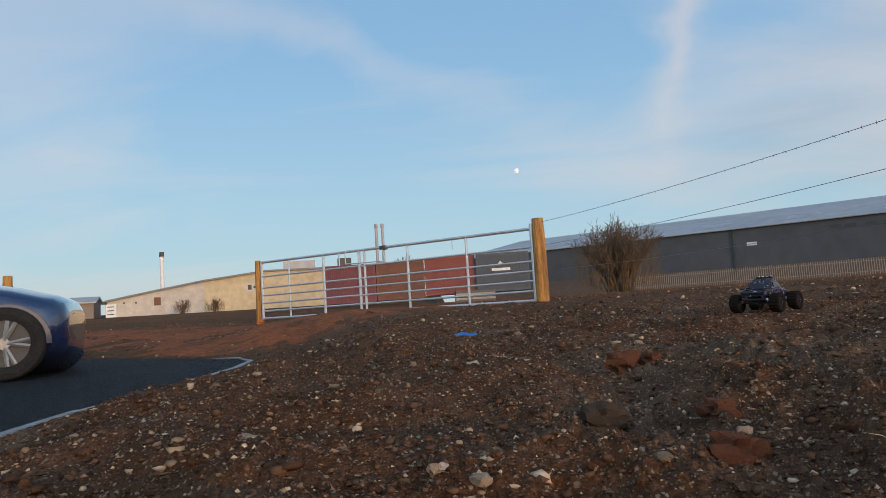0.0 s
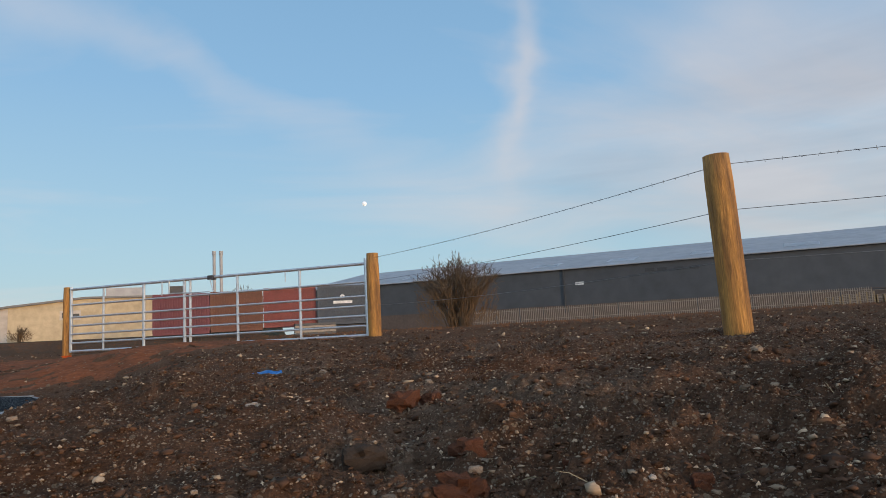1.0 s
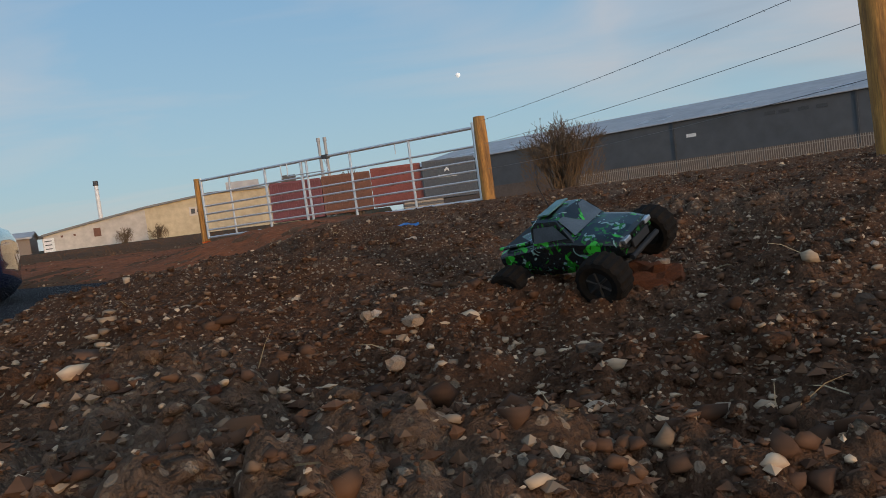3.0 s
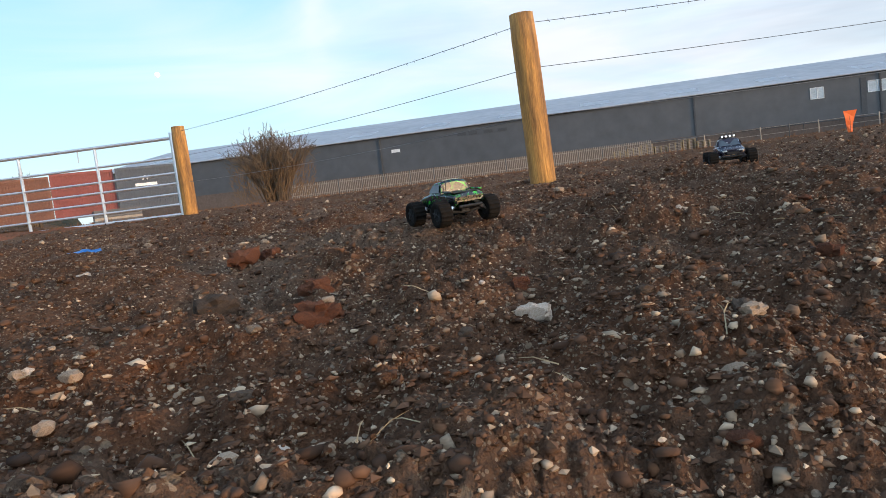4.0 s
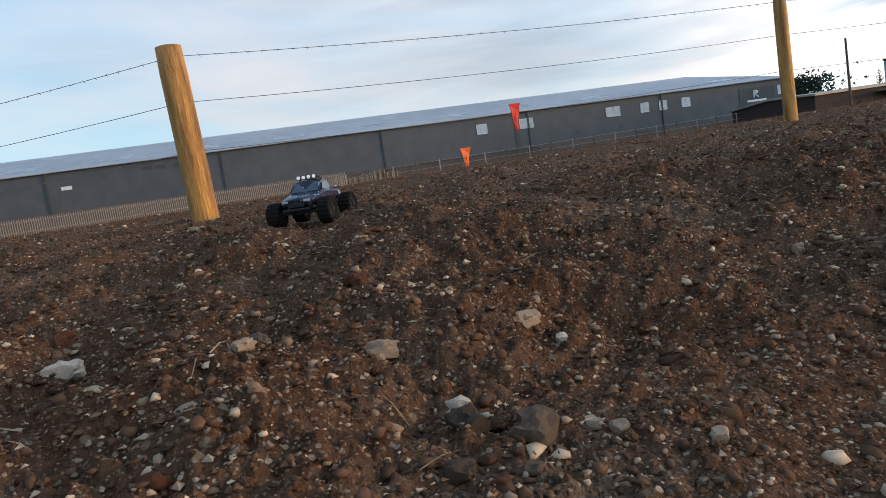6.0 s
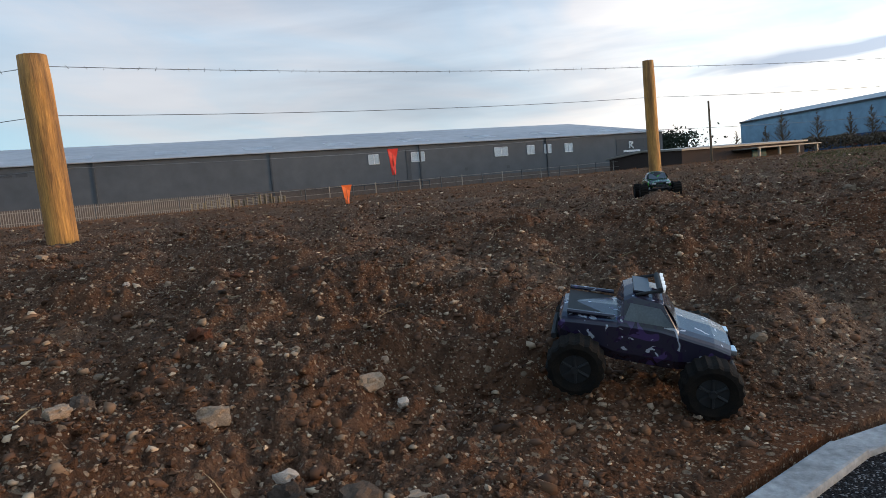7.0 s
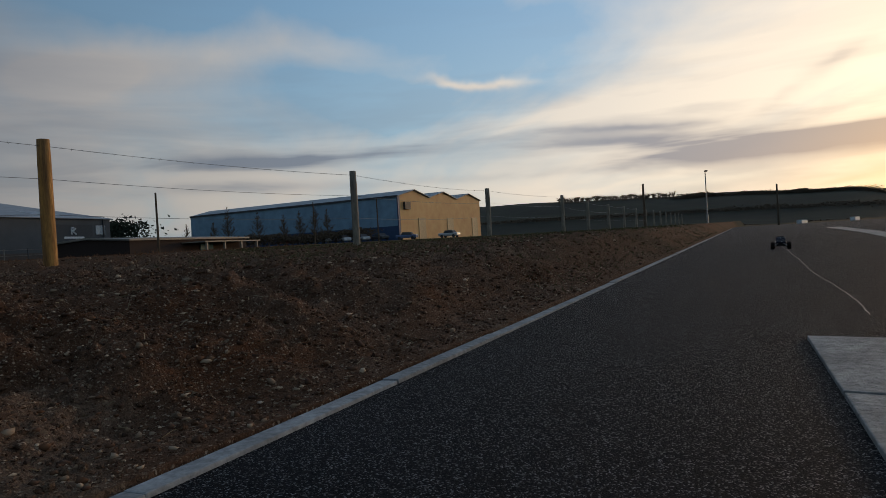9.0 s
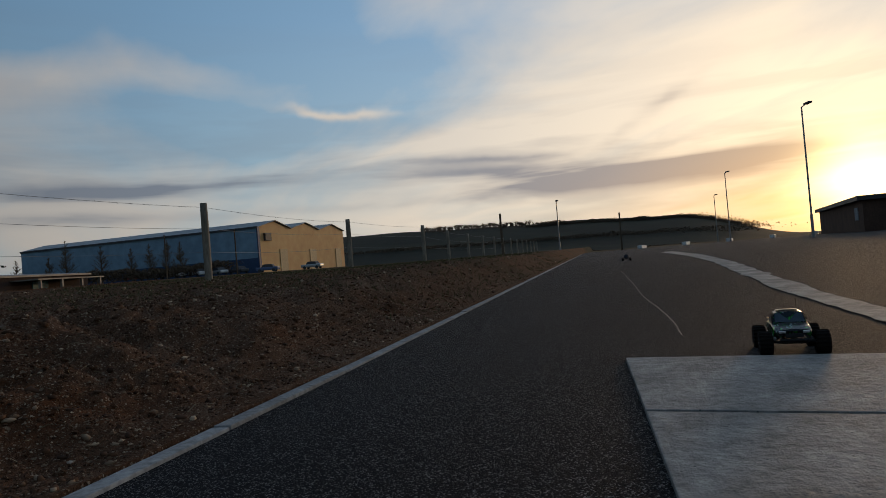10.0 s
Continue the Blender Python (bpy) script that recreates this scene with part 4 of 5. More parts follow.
def bare_tree(x, y, h, seed):
    t = thing("bare_tree", "leafless tree with fine dark branches", "tree", pose(x, y, gh(x, y)), "bare trees")
    part("trunk", rods(((0, 0, -.3), (0, 0, h * .5), h * .018, h * .010), ((0, 0, h * .5), (.1, 0, h), h * .010, .03), seg=7), BARK, t)
    rn = random.Random(seed)
    bm = bmesh.new()
    for k in range(70):
        f = .18 + .8 * rn.random()
        a = rn.uniform(0, 2 * math.pi)
        d = Vector((math.cos(a), math.sin(a), rn.uniform(.5, 1.5))).normalized()
        p, ln = Vector((0, 0, h * f)), h * .34 * (1.08 - f) * rn.uniform(.6, 1.15)
        q = p + d * ln
        rod(bm, p, q, .045, .022, seg=4, caps=False)
        for g in range(7):
            o = p.lerp(q, rn.uniform(.3, 1))
            e = (d + Vector((rn.uniform(-1, 1), rn.uniform(-1, 1), rn.uniform(-.2, 1)))).normalized()
            rod(bm, o, o + e * ln * rn.uniform(.2, .45), .022, .012, seg=3, caps=False)
    part("crown", bm, TWIG, t, "fine bare twigs")


for i, (x, y, h) in enumerate(((136, -19, 7), (138, -17, 7.5), (140, -14, 7), (143, -11, 6.5), (147, -6, 7.5), (152, 0, 9), (155, 3, 6), (163, 9, 6))):
    bare_tree(x, y, h, 40 + i)


def hedge_mass(name, label, pts, h, w, mat, seed, count, leaf=.5):
    """A far row of scrub: many small tilted clumps over a line."""
    rnd = random.Random(seed)
    co, fc = [], []
    for k in range(count):
        i = rnd.randrange(len(pts) - 1)
        f = rnd.random()
        x = pts[i][0] + (pts[i + 1][0] - pts[i][0]) * f + rnd.gauss(0, w)
        y = pts[i][1] + (pts[i + 1][1] - pts[i][1]) * f + rnd.gauss(0, w)
        top = h * (.55 + .45 * noise.noise(Vector((x * .06, y * .06, seed))) + .25 * noise.noise(Vector((x * .3, y * .3, seed))))
        base = pts[i][2] + (pts[i + 1][2] - pts[i][2]) * f
        z = base + max(0, top) * rnd.random() ** .6
        s = leaf * rnd.uniform(.5, 1.4)
        n0 = len(co)
        d1 = Vector((rnd.uniform(-1, 1), rnd.uniform(-1, 1), rnd.uniform(-.4, 1))).normalized()
        d2 = d1.cross(Vector((rnd.uniform(-1, 1), rnd.uniform(-1, 1), rnd.uniform(-1, 1)))).normalized()
        p = Vector((x, y, z))
        for q in (p - d1 * s, p + d2 * s * .5, p + d1 * s, p - d2 * s * .5):
            co.append(tuple(q))
        fc.append((n0, n0 + 1, n0 + 2, n0 + 3))
    me = bpy.data.meshes.new(name)
    me.from_pydata(co, [], fc)
    me.materials.append(mat)
    return tagged(new(name, me), label, "scrub", kind="stuff")


hedge_mass("far_trees", "dark conifer and scrub belt behind the works", [(150, 20, 2), (172, 30, 2), (215, 48, 3), (250, 60, 3)], 11, 3, CONIFER, 3, 16000, .38)
hedge_mass("scrub_hedge", "dark scrub hedge before the blue shed", [(118, 4, 1.5), (128, -14, 1.8), (134, -27, 1.8)], 3.4, 1.2, BARK, 4, 9000, .22)


def hill():
    """The long low hill that closes the view, as one sheet with its own rise."""
    co, fc = [], []
    na, nr = 120, 14
    for i in range(na + 1):
        az = radians(92 + 100 * i / na)
        for j in range(nr + 1):
            f = j / nr
            r = 230 + 420 * f
            top = 23 - 5 * (math.degrees(az) - 105) / 35 + 3 * noise.noise(Vector((az * 9, 0, 2)))
            edge = smooth((i / na) / .1) * (.12 + .88 * smooth((.56 - i / na) / .10))
            z = -2.2 + top * 1.58 * float(smooth(f)) * float(edge)
            co.append((r * math.sin(az), r * math.cos(az), z))
    for i in range(na):
        for j in range(nr):
            k = i * (nr + 1) + j
            fc.append((k, k + 1, k + nr + 2, k + nr + 1))
    me = bpy.data.meshes.new("hill")
    me.from_pydata(co, [], fc)
    me.materials.append(GRASS_HILL)
    me.shade_smooth()
    return tagged(new("hill", me), "long low grassy hill at the edge of the view", "hill", kind="structure")


hill()


def hill_z(az, r):
    f = (r - 230) / 420
    i = (math.degrees(az) - 92) / 100
    top = 23 - 5 * (math.degrees(az) - 105) / 35 + 3 * noise.noise(Vector((az * 9, 0, 2)))
    return -2.2 + top * 1.58 * float(smooth(f)) * float(smooth(i / .1) * (.12 + .88 * smooth((.56 - i) / .10)))


ring = lambda a0, a1, r, n: [(r * math.sin(radians(a0 + (a1 - a0) * k / n)), r * math.cos(radians(a0 + (a1 - a0) * k / n)), hill_z(radians(a0 + (a1 - a0) * k / n), r) - 1) for k in range(n + 1)]
hedge_mass("hill_wood", "dark leafless wood along the hill crest", ring(127, 144, 520, 20), 5, 5, BARK, 8, 16000, .55)
hedge_mass("hill_hedge", "dark hedgerow low on the hill", ring(100, 165, 300, 20), 2.2, 1.5, BARK, 9, 9000, .4)
hedge_mass("hill_copse", "dark scrub patches on the hill slope", ring(112, 142, 400, 20), 3, 14, BARK, 10, 14000, .55)
rnd = random.Random(21)
for i in range(46):
    az = radians(117.5 + .2 * i + rnd.uniform(-.08, .08))
    r = rnd.uniform(535, 560)
    t = thing("skyline_tree", "leafless tree on the hill crest against the sky", "tree", pose(r * math.sin(az), r * math.cos(az), hill_z(az, r) - 1.5, 0, 0, i * 70), "skyline trees")
    bm = branching(100 + i % 6, rnd.uniform(7, 10.5), .85, 5, .32, 5)
    part("crown", bm, BARK, t)


# ---- street lamps, poles, far things ----
def street_lamp(x, y, z, h, yaw):
    l = thing("street_lamp", "slim grey steel street lamp column with a short arm", "street lamp", pose(x, y, z, 0, 0, yaw), "street lamps")
    part("column", rods(((0, 0, -.3), (0, 0, h * .18), .09), ((0, 0, h * .18), (0, 0, h), .06, .045), seg=10), STEEL_GREY, l)
    part("arm", rods(((0, 0, h), (.75, 0, h + .08), .035), seg=8), STEEL_GREY, l)
    part("lantern", boxed(.6, 1.25, -.14, .14, h + .02, h + .13, .03), TRIM, l, "flat dark lantern")


for x, y, z, h, yaw in ((26.3, -41.4, .42, 8.2, -215), (49.8, -64, .75, 7.5, -215), (63.3, -78.8, .95, 6.4, -215), (54.5, -44.1, .7, 4.9, -215)):
    street_lamp(x, y, min(z, gh(x, y)), h, yaw)
for x, y, z, h in ((54.8, -52.8, .6, 4.1), (65.7, 5.6, 1.5, 5.4), (44, -30, .7, 3.2), (92, -20, 1.3, 6.0), (98, -12, 1.3, 6.0)):
    p = thing("pole", "thin dark timber service pole", "pole", pose(x, y, min(z, gh(x, y))))
    part("shaft", rods(((0, 0, -.3), (0, 0, h), .11, .08), seg=8), BARK, p)

bk = thing("dark_building", "dark single-storey building in front of the setting sun", "building", pose(30.3, -54.4, .2, 0, 0, -52))
part("wall", boxed(0, 26, -12, 0, -1, 2.4), material("dark_brick", (.10, .06, .045), .85, scale=.8), bk)
bm = boxed(-.4, 26.4, -12.4, .4, 2.404, 2.75)
part("roof", bm, TRIM, bk)
part("window", boxed(2, 3.4, .005, .06, .9, 1.9), WINDOW, bk)

for i in range(7):
    d = i * 7.5
    bl = thing("road_block", "pale concrete road barrier block far along the road", "barrier", pose(57 - d * .30, -58 - d * .62, float(road_height(57, -58)) + .0, 0, 0, -60), "road blocks")
    bm = boxed(-1.1, 1.1, -.25, .25, 0, .38, .05)
    part("block", bm, FRAME, bl)


# ---- bank of red soil past the end of the asphalt ----
def red_bank():
    co, fc = [], []
    n, w = 90, 26
    for i in range(n + 1):
        for j in range(w + 1):
            f, g = i / n, j / w
            x, y = -1.4 - 12 * f + 5.2 * g, 7.1 + 9.4 * f + 4.6 * g - 1.2 * g * f
            p = Vector((x, y, 0))
            hump = math.sin(math.pi * g) ** .6 * min(1, 6 * f, 6 * (1 - f))
            co.append((x, y, gh(x, y) - .03 + hump * (.07 + .05 * noise.noise(p * .7) + .05 * noise.noise(p * 2.3) + .03 * noise.noise(p * 6))))
    for i in range(n):
        for j in range(w):
            k = i * (w + 1) + j
            fc.append((k, k + w + 1, k + w + 2, k + 1))
    me = bpy.data.meshes.new("soil_bank")
    me.from_pydata(co, [], fc)
    me.materials.append(material("red_subsoil", (.26, .082, .032), .95, alt=(.15, .058, .027), scale=1.6, bump=1.0, bump_scale=14, spots=((.34, .24, .17), 16, .16)))
    me.shade_smooth()
    tagged(new("soil_bank", me), "low spread bank of red-brown subsoil beyond the asphalt", "soil bank", kind="structure")


red_bank()


# ---- road edging, slab, markings ----
def edging():
    k = thing("kerb", "narrow grey concrete edging stones along the asphalt", "kerb", kind="structure")
    pts = []
    for (ax, ay), (bx, by) in zip(KERB[1:19], KERB[2:20]):
        pts.append(((ax, ay), (bx, by)))
    straight = []
    ax, ay = KERB[1]
    for i in range(70):
        s0, s1 = i * .914, (i + 1) * .914 - .006
        straight.append(((ax + .7470 * s0, ay - .6648 * s0), (ax + .7470 * s1, ay - .6648 * s1)))
    for a, b in straight + pts:
        L = math.hypot(b[0] - a[0], b[1] - a[1])
        z = float(road_height(*a))
        bm = boxed(0, L, -.044, .012, -.12, .010 + random.uniform(-.003, .004), .005)
        rz = math.degrees(math.atan2(b[1] - a[1], b[0] - a[0]))
        o = part("edging_stone", bm, KERBSTONE, k, at=pose(a[0], a[1], z, 0, 0, rz))
        if (b[0] - a[0]) < 0:
            o.matrix_basis = pose(b[0], b[1], z, 0, 0, rz + 180)


edging()


def slabs():
    s = thing("concrete_slab", "worn concrete slab panels let into the asphalt", "concrete slab", pose(2.77, -2.53, 0, 0, 0, math.degrees(math.atan2(.93, -1.07))), kind="structure")
    # local x runs back along the road, y across it
    for i in range(3):
        for j in range(3):
            part("panel", boxed(i * .86 + .009, (i + 1) * .86 - .009, j * 1.5 + .009, (j + 1) * 1.5 - .009, -.1, .012, .004), SLAB, s)
    for o in s.children:
        for v in o.data.vertices:
            v.co.x += .2 * v.co.y
    for x, y in ((.47, .95), (1.5, 1.45)):
        part("cover", boxed(x, x + .16, y, y + .16, .0, .017, .003), IRON, s, "small square iron cover")
        part("cover_rim", rods(((x - .01, y - .01, .013), (x + .17, y - .01, .013), .006), ((x - .01, y + .17, .013), (x + .17, y + .17, .013), .006), ((x - .01, y - .01, .013), (x - .01, y + .17, .013), .006), ((x + .17, y - .01, .013), (x + .17, y + .17, .013), .006), seg=4), IRON, s)


slabs()


def pale_strip():
    """The worn pale band that curves over the road further on."""
    pts = [(23.6, -25.5), (14.0, -16.2), (9.0, -11.0), (6.3, -8.0), (3.8, -5.25), (2.4, -3.85)]
    co, fc = [], []
    n = 60
    for k in range(n + 1):
        f = k / n * (len(pts) - 1)
        i = min(int(f), len(pts) - 2)
        g = f - i
        x, y = pts[i][0] + (pts[i + 1][0] - pts[i][0]) * g, pts[i][1] + (pts[i + 1][1] - pts[i][1]) * g
        w = .05 + .10 * abs(noise.noise(Vector((k * .55, 0, 4)))) + .006 * math.hypot(x, y)
        for s in (-1, 1):
            q = (x + .66 * w * s, y + .75 * w * s)
            co.append((*q, float(road_height(*q)) + .006))
    for k in range(n):
        fc.append((2 * k, 2 * k + 1, 2 * k + 3, 2 * k + 2))
    me = bpy.data.meshes.new("pale_strip")
    me.from_pydata(co, [], fc)
    me.materials.append(SLAB)
    tagged(new("worn_strip", me), "pale worn strip of dried silt along the asphalt", "road strip", kind="structure")


pale_strip()
def road_crack(pts, w, seed):
    co, fc = [], []
    for k in range(len(pts) * 8 - 7):
        i, g = min(k // 8, len(pts) - 2), k / 8 - min(k // 8, len(pts) - 2)
        x, y = pts[i][0] + (pts[i + 1][0] - pts[i][0]) * g, pts[i][1] + (pts[i + 1][1] - pts[i][1]) * g
        j = noise.noise(Vector((k * .45, seed, 0))) * w * 2.5
        ww = w * (.6 + .6 * abs(noise.noise(Vector((k * .8, seed, 3)))))
        for s in (-1, 1):
            q = (x + j + .75 * ww * s, y + j + .66 * ww * s)
            co.append((*q, float(road_height(*q)) + .004))
    for k in range(len(co) // 2 - 1):
        fc.append((2 * k, 2 * k + 1, 2 * k + 3, 2 * k + 2))
    me = bpy.data.meshes.new("road_crack")
    me.from_pydata(co, [], fc)
    me.materials.append(SLAB)
    tagged(new("road_crack", me), "thin pale silted crack wandering over the asphalt", "road crack", kind="structure")


road_crack([(9.6, -9.1), (6.4, -6.2), (4.96, -4.87), (3.72, -3.8), (3.36, -3.47), (3.04, -3.15)], .004, 1)
road_crack([(4.96, -4.87), (5.4, -4.6), (5.6, -4.4)], .0045, 2)


# ---- marker flags, litter ----
def flag(x, y, h, mat, label, w, hh):
    f = thing("marker_flag", label, "marker flag", pose(x, y, gh(x, y), 0, 0, -35), "marker flags")
    part("stake", rods(((0, 0, -.1), (0, 0, h), .0012), seg=6), BARK, f)
    bm = bmesh.new()
    v = [bm.verts.new((w * (.5 + .5 * q) * (-1 if s else 1) * (.55 + .45 * q), w * .25 * math.sin(4 * q + s), h - hh * (1 - q))) for q in (0, .33, .66, 1) for s in (0, 1)]
    for k in range(3):
        bm.faces.new((v[2 * k], v[2 * k + 1], v[2 * k + 3], v[2 * k + 2]))
    ex = bmesh.ops.extrude_face_region(bm, geom=bm.faces[:])
    bmesh.ops.translate(bm, vec=(0, .004, 0), verts=[e for e in ex["geom"] if isinstance(e, bmesh.types.BMVert)])
    part("sheet", bm, mat, f)


flag(4.33, 2.34, .56 - gh(4.33, 2.34), ORANGE, "small orange plastic marker on a thin wire stem in soil", .036, .12)
flag(3.34, 1.38, .665 - gh(3.34, 1.38), RED_FLAG, "small tapered red plastic marker on a thin wire stem", .026, .115)
flag(-3.05, 13.0, .12, ORANGE, "scrap of orange tape on the soil", .12, .1)


def crumpled(name, label, cat, x, y, z, size, mat, seed):
    bm = bmesh.new()
    bmesh.ops.create_grid(bm, x_segments=10, y_segments=6, size=.5)
    for v in bm.verts:
        n3 = noise.noise_vector(v.co * 3.2 + Vector((seed, 0, 0)))
        v.co = Vector((v.co.x * size[0], v.co.y * size[1], 0)) + n3 * size[2]
    ex = bmesh.ops.extrude_face_region(bm, geom=bm.faces[:])
    bmesh.ops.translate(bm, vec=(0, 0, .003), verts=[e for e in ex["geom"] if isinstance(e, bmesh.types.BMVert)])
    o = tagged(new(name, mesh_from(bm, name, mat, True)), label, cat)
    o.matrix_basis = pose(x, y, z, 0, 0, seed * 40)


crumpled("plastic_scrap", "crumpled scrap of blue plastic on the stony soil", "litter", .52, 3.6, gh(.52, 3.6) + .02, (.12, .05, .02), BLUE_BAG, .4)


# ---- the day moon ----
pale_glow = bpy.data.materials.new("moon_light")
pale_glow.use_nodes = True
pale_glow.node_tree.nodes["Principled BSDF"].inputs["Emission Color"].default_value = (.86, .87, .9, 1)
pale_glow.node_tree.nodes["Principled BSDF"].inputs["Emission Strength"].default_value = .22
bm = bmesh.new()
bmesh.ops.create_uvsphere(bm, u_segments=20, v_segments=12, radius=11)
moon = tagged(new("moon", mesh_from(bm, "moon", pale_glow, True)), "small pale day moon in the blue sky", "moon", kind="structure")
moon.matrix_basis = pose(350, 2900, 582)


# ---- the parked car ----
def parked_car():
    c = thing("parked_car", "dark blue hatchback parked on the asphalt edge", "car", pose(-4.60, 6.53, float(road_height(-3.7, 6.85)), 0, 0, 22))
    paint = material("dark_blue_car_paint", (.012, .022, .075), .18, .0, alt=(.010, .018, .06), scale=1.2)
    paint.node_tree.nodes["Principled BSDF"].inputs["Coat Weight"].default_value = 1.0
    rubber, alloy, glass = material("tyre_rubber", (.022, .022, .023), .85, bump=.3, bump_scale=60), material("alloy", (.30, .30, .31), .5, .7), material("dark_car_glass", (.01, .012, .014), .08)
    # half-profile lofted along x; nose at +x
    st = [(1.42, .30, .52, .62), (1.38, .24, .66, .74), (1.2, .20, .72, .84), (.75, .17, .83, .87), (.2, .17, .90, .88), (-.25, .17, .95, .88), (-1.2, .17, .96, .88), (-2.4, .18, .96, .87), (-2.7, .25, .9, .8), (-2.78, .34, .7, .7)]
    bm = bmesh.new()
    rings = []
    for x, z0, z1, w in st:
        sec = [(-w * .9, z0), (-w, z0 + .12), (-w, (z0 + z1) / 2 + .05), (-w * .96, z1 - .07), (-w * .8, z1), (0, z1 + .03), (w * .8, z1), (w * .96, z1 - .07), (w, (z0 + z1) / 2 + .05), (w, z0 + .12), (w * .9, z0)]
        rings.append([bm.verts.new((x, y, z)) for y, z in sec])
    for a, b in zip(rings[:-1], rings[1:]):
        for k in range(10):
            bm.faces.new((a[k], a[k + 1], b[k + 1], b[k]))
        bm.faces.new((a[10], a[0], b[0], b[10]))
    bm.faces.new(rings[0])
    bm.faces.new(rings[-1][::-1])
    bmesh.ops.recalc_face_normals(bm, faces=bm.faces[:])
    bmesh.ops.subdivide_edges(bm, edges=bm.edges[:], cuts=1, use_grid_fill=True, smooth=.6)
    part("body", bm, paint, c, smooth_faces=True)
    bm = bmesh.new()
    for x0, x1, z0, z1, w0, w1 in ((.1, -.75, .93, 1.40, .80, .60), (-.75, -1.9, 1.40, 1.40, .60, .60), (-1.9, -2.6, 1.40, .95, .60, .78)):
        v = [bm.verts.new(p) for p in ((x0, -w0, z0), (x0, w0, z0), (x1, w1, z1), (x1, -w1, z1))]
        bm.faces.new(v)
    for s in (-1, 1):
        v = [bm.verts.new(p) for p in ((.1, s * .82, .93), (-.75, s * .6, 1.4), (-1.9, s * .6, 1.4), (-2.6, s * .8, .95))]
        bm.faces.new(v if s < 0 else v[::-1])
    part("cabin_glass", bm, glass, c)
    part("roof", boxed(-1.95, -.7, -.6, .6, 1.39, 1.44, .02), paint, c)
    for s in (-1, 1):
        part("headlight", boxed(1.2, 1.385, s * .55 - .10, s * .55 + .10, .58, .66, .03), glass, c, "dark lamp lens")
    for x in (.96, -1.75):
        for s in (-1, 1):
            w = part("wheel", tyre_mesh(.315, .20, .20, 40), rubber, c, at=pose(x, s * .83, .315))
            bm = bmesh.new()
            rod(bm, (0, -.07, 0), (0, .07, 0), .205, seg=24)
            part("rim_disc", bm, TRIM, w)
            bm = bmesh.new()
            for k in range(5):
                a = 2 * math.pi * k / 5
                for d in (-.16, .16):
                    rod(bm, (.03 * math.cos(a), s * .088, .03 * math.sin(a)), (.2 * math.cos(a + d), s * .092, .2 * math.sin(a + d)), .022, .018, seg=6)
            rod(bm, (0, s * .07, 0), (0, s * .105, 0), .05, seg=14)
            part("spokes", bm, alloy, w, "silver alloy spokes")
            part("wheel_arch", arch_mesh(.36, s), paint, c, at=pose(x, s * .885, .315))


def arch_mesh(r, s):
    bm = bmesh.new()
    v = []
    for k in range(19):
        a = math.pi * k / 18
        v.append([bm.verts.new((rr * math.cos(a), yy, rr * math.sin(a) - .02)) for rr, yy in ((r, .0), (r * .82, .0), (r * .82, -s * .1), (r, -s * .1))])
    for a, b in zip(v[:-1], v[1:]):
        for k in range(4):
            bm.faces.new((a[k], a[(k + 1) % 4], b[(k + 1) % 4], b[k]))
    bmesh.ops.recalc_face_normals(bm, faces=bm.faces[:])
    return bm


def tyre_mesh(r, hole, w, seg, lugs=0):
    """A tyre about the y axis; lugs: raised tread blocks."""
    bm = bmesh.new()
    prof = [(hole, -w * .42), (r * .82, -w * .5), (r * .95, -w * .46), (r, -w * .34), (r * 1.005, 0), (r, w * .34), (r * .95, w * .46), (r * .82, w * .5), (hole, w * .42)]
    rings = []
    for k in range(seg):
        a = 2 * math.pi * k / seg
        rings.append([bm.verts.new(((q + (r * .07 * (k % 2) if lugs and q > r * .9 else 0)) * math.cos(a), y, (q + (r * .07 * (k % 2) if lugs and q > r * .9 else 0)) * math.sin(a))) for q, y in prof])
    for k in range(seg):
        a, b = rings[k], rings[(k + 1) % seg]
        for j in range(len(prof)):
            i = (j + 1) % len(prof)
            bm.faces.new((a[j], b[j], b[i], a[i]))
    bmesh.ops.recalc_face_normals(bm, faces=bm.faces[:])
    return bm


parked_car()


def far_car(x, y, ang, mat, label):
    c = thing("far_car", label, "car", pose(x, y, gh(x, y), 0, 0, ang), "cars by the blue shed")
    bm = boxed(-2.1, 2.1, -.85, .85, .35, .95, .16)
    part("body", bm, mat, c)
    bm = bmesh.new()
    vs = box(bm, -1.3, 1.0, -.78, .78, .9, 1.45)
    for v in vs:
        if v.co.z > 1.2:
            v.co.x *= .7
            v.co.y *= .85
    part("cabin", bm, TRIM, c)
    for wx in (-1.3, 1.3):
        for s in (-1, 1):
            part("wheel", rods(((wx, s * .7, .32), (wx, s * .88, .32), .32), seg=12), TRIM, c)


CARS = [material("car_red", (.35, .06, .04), .35), material("car_silver", (.55, .56, .57), .3, .5), material("car_white", (.75, .75, .75), .35), material("car_blue", (.10, .16, .30), .3), material("car_dark", (.04, .04, .045), .3)]
for i, k in enumerate((0, 1, 2, 2, 1, 4)):
    p = Vector((133, -10.5)).lerp(Vector((128.5, -28)), i / 5)
    far_car(p.x, p.y, 20, CARS[k], ("dull red", "silver", "white", "white", "silver", "dark")[i] + " car parked by the blue shed")
far_car(127, -33, 60, CARS[3], "blue car parked by the blue shed")
far_car(128, -42, 45, CARS[1], "silver car parked by the tan gable")


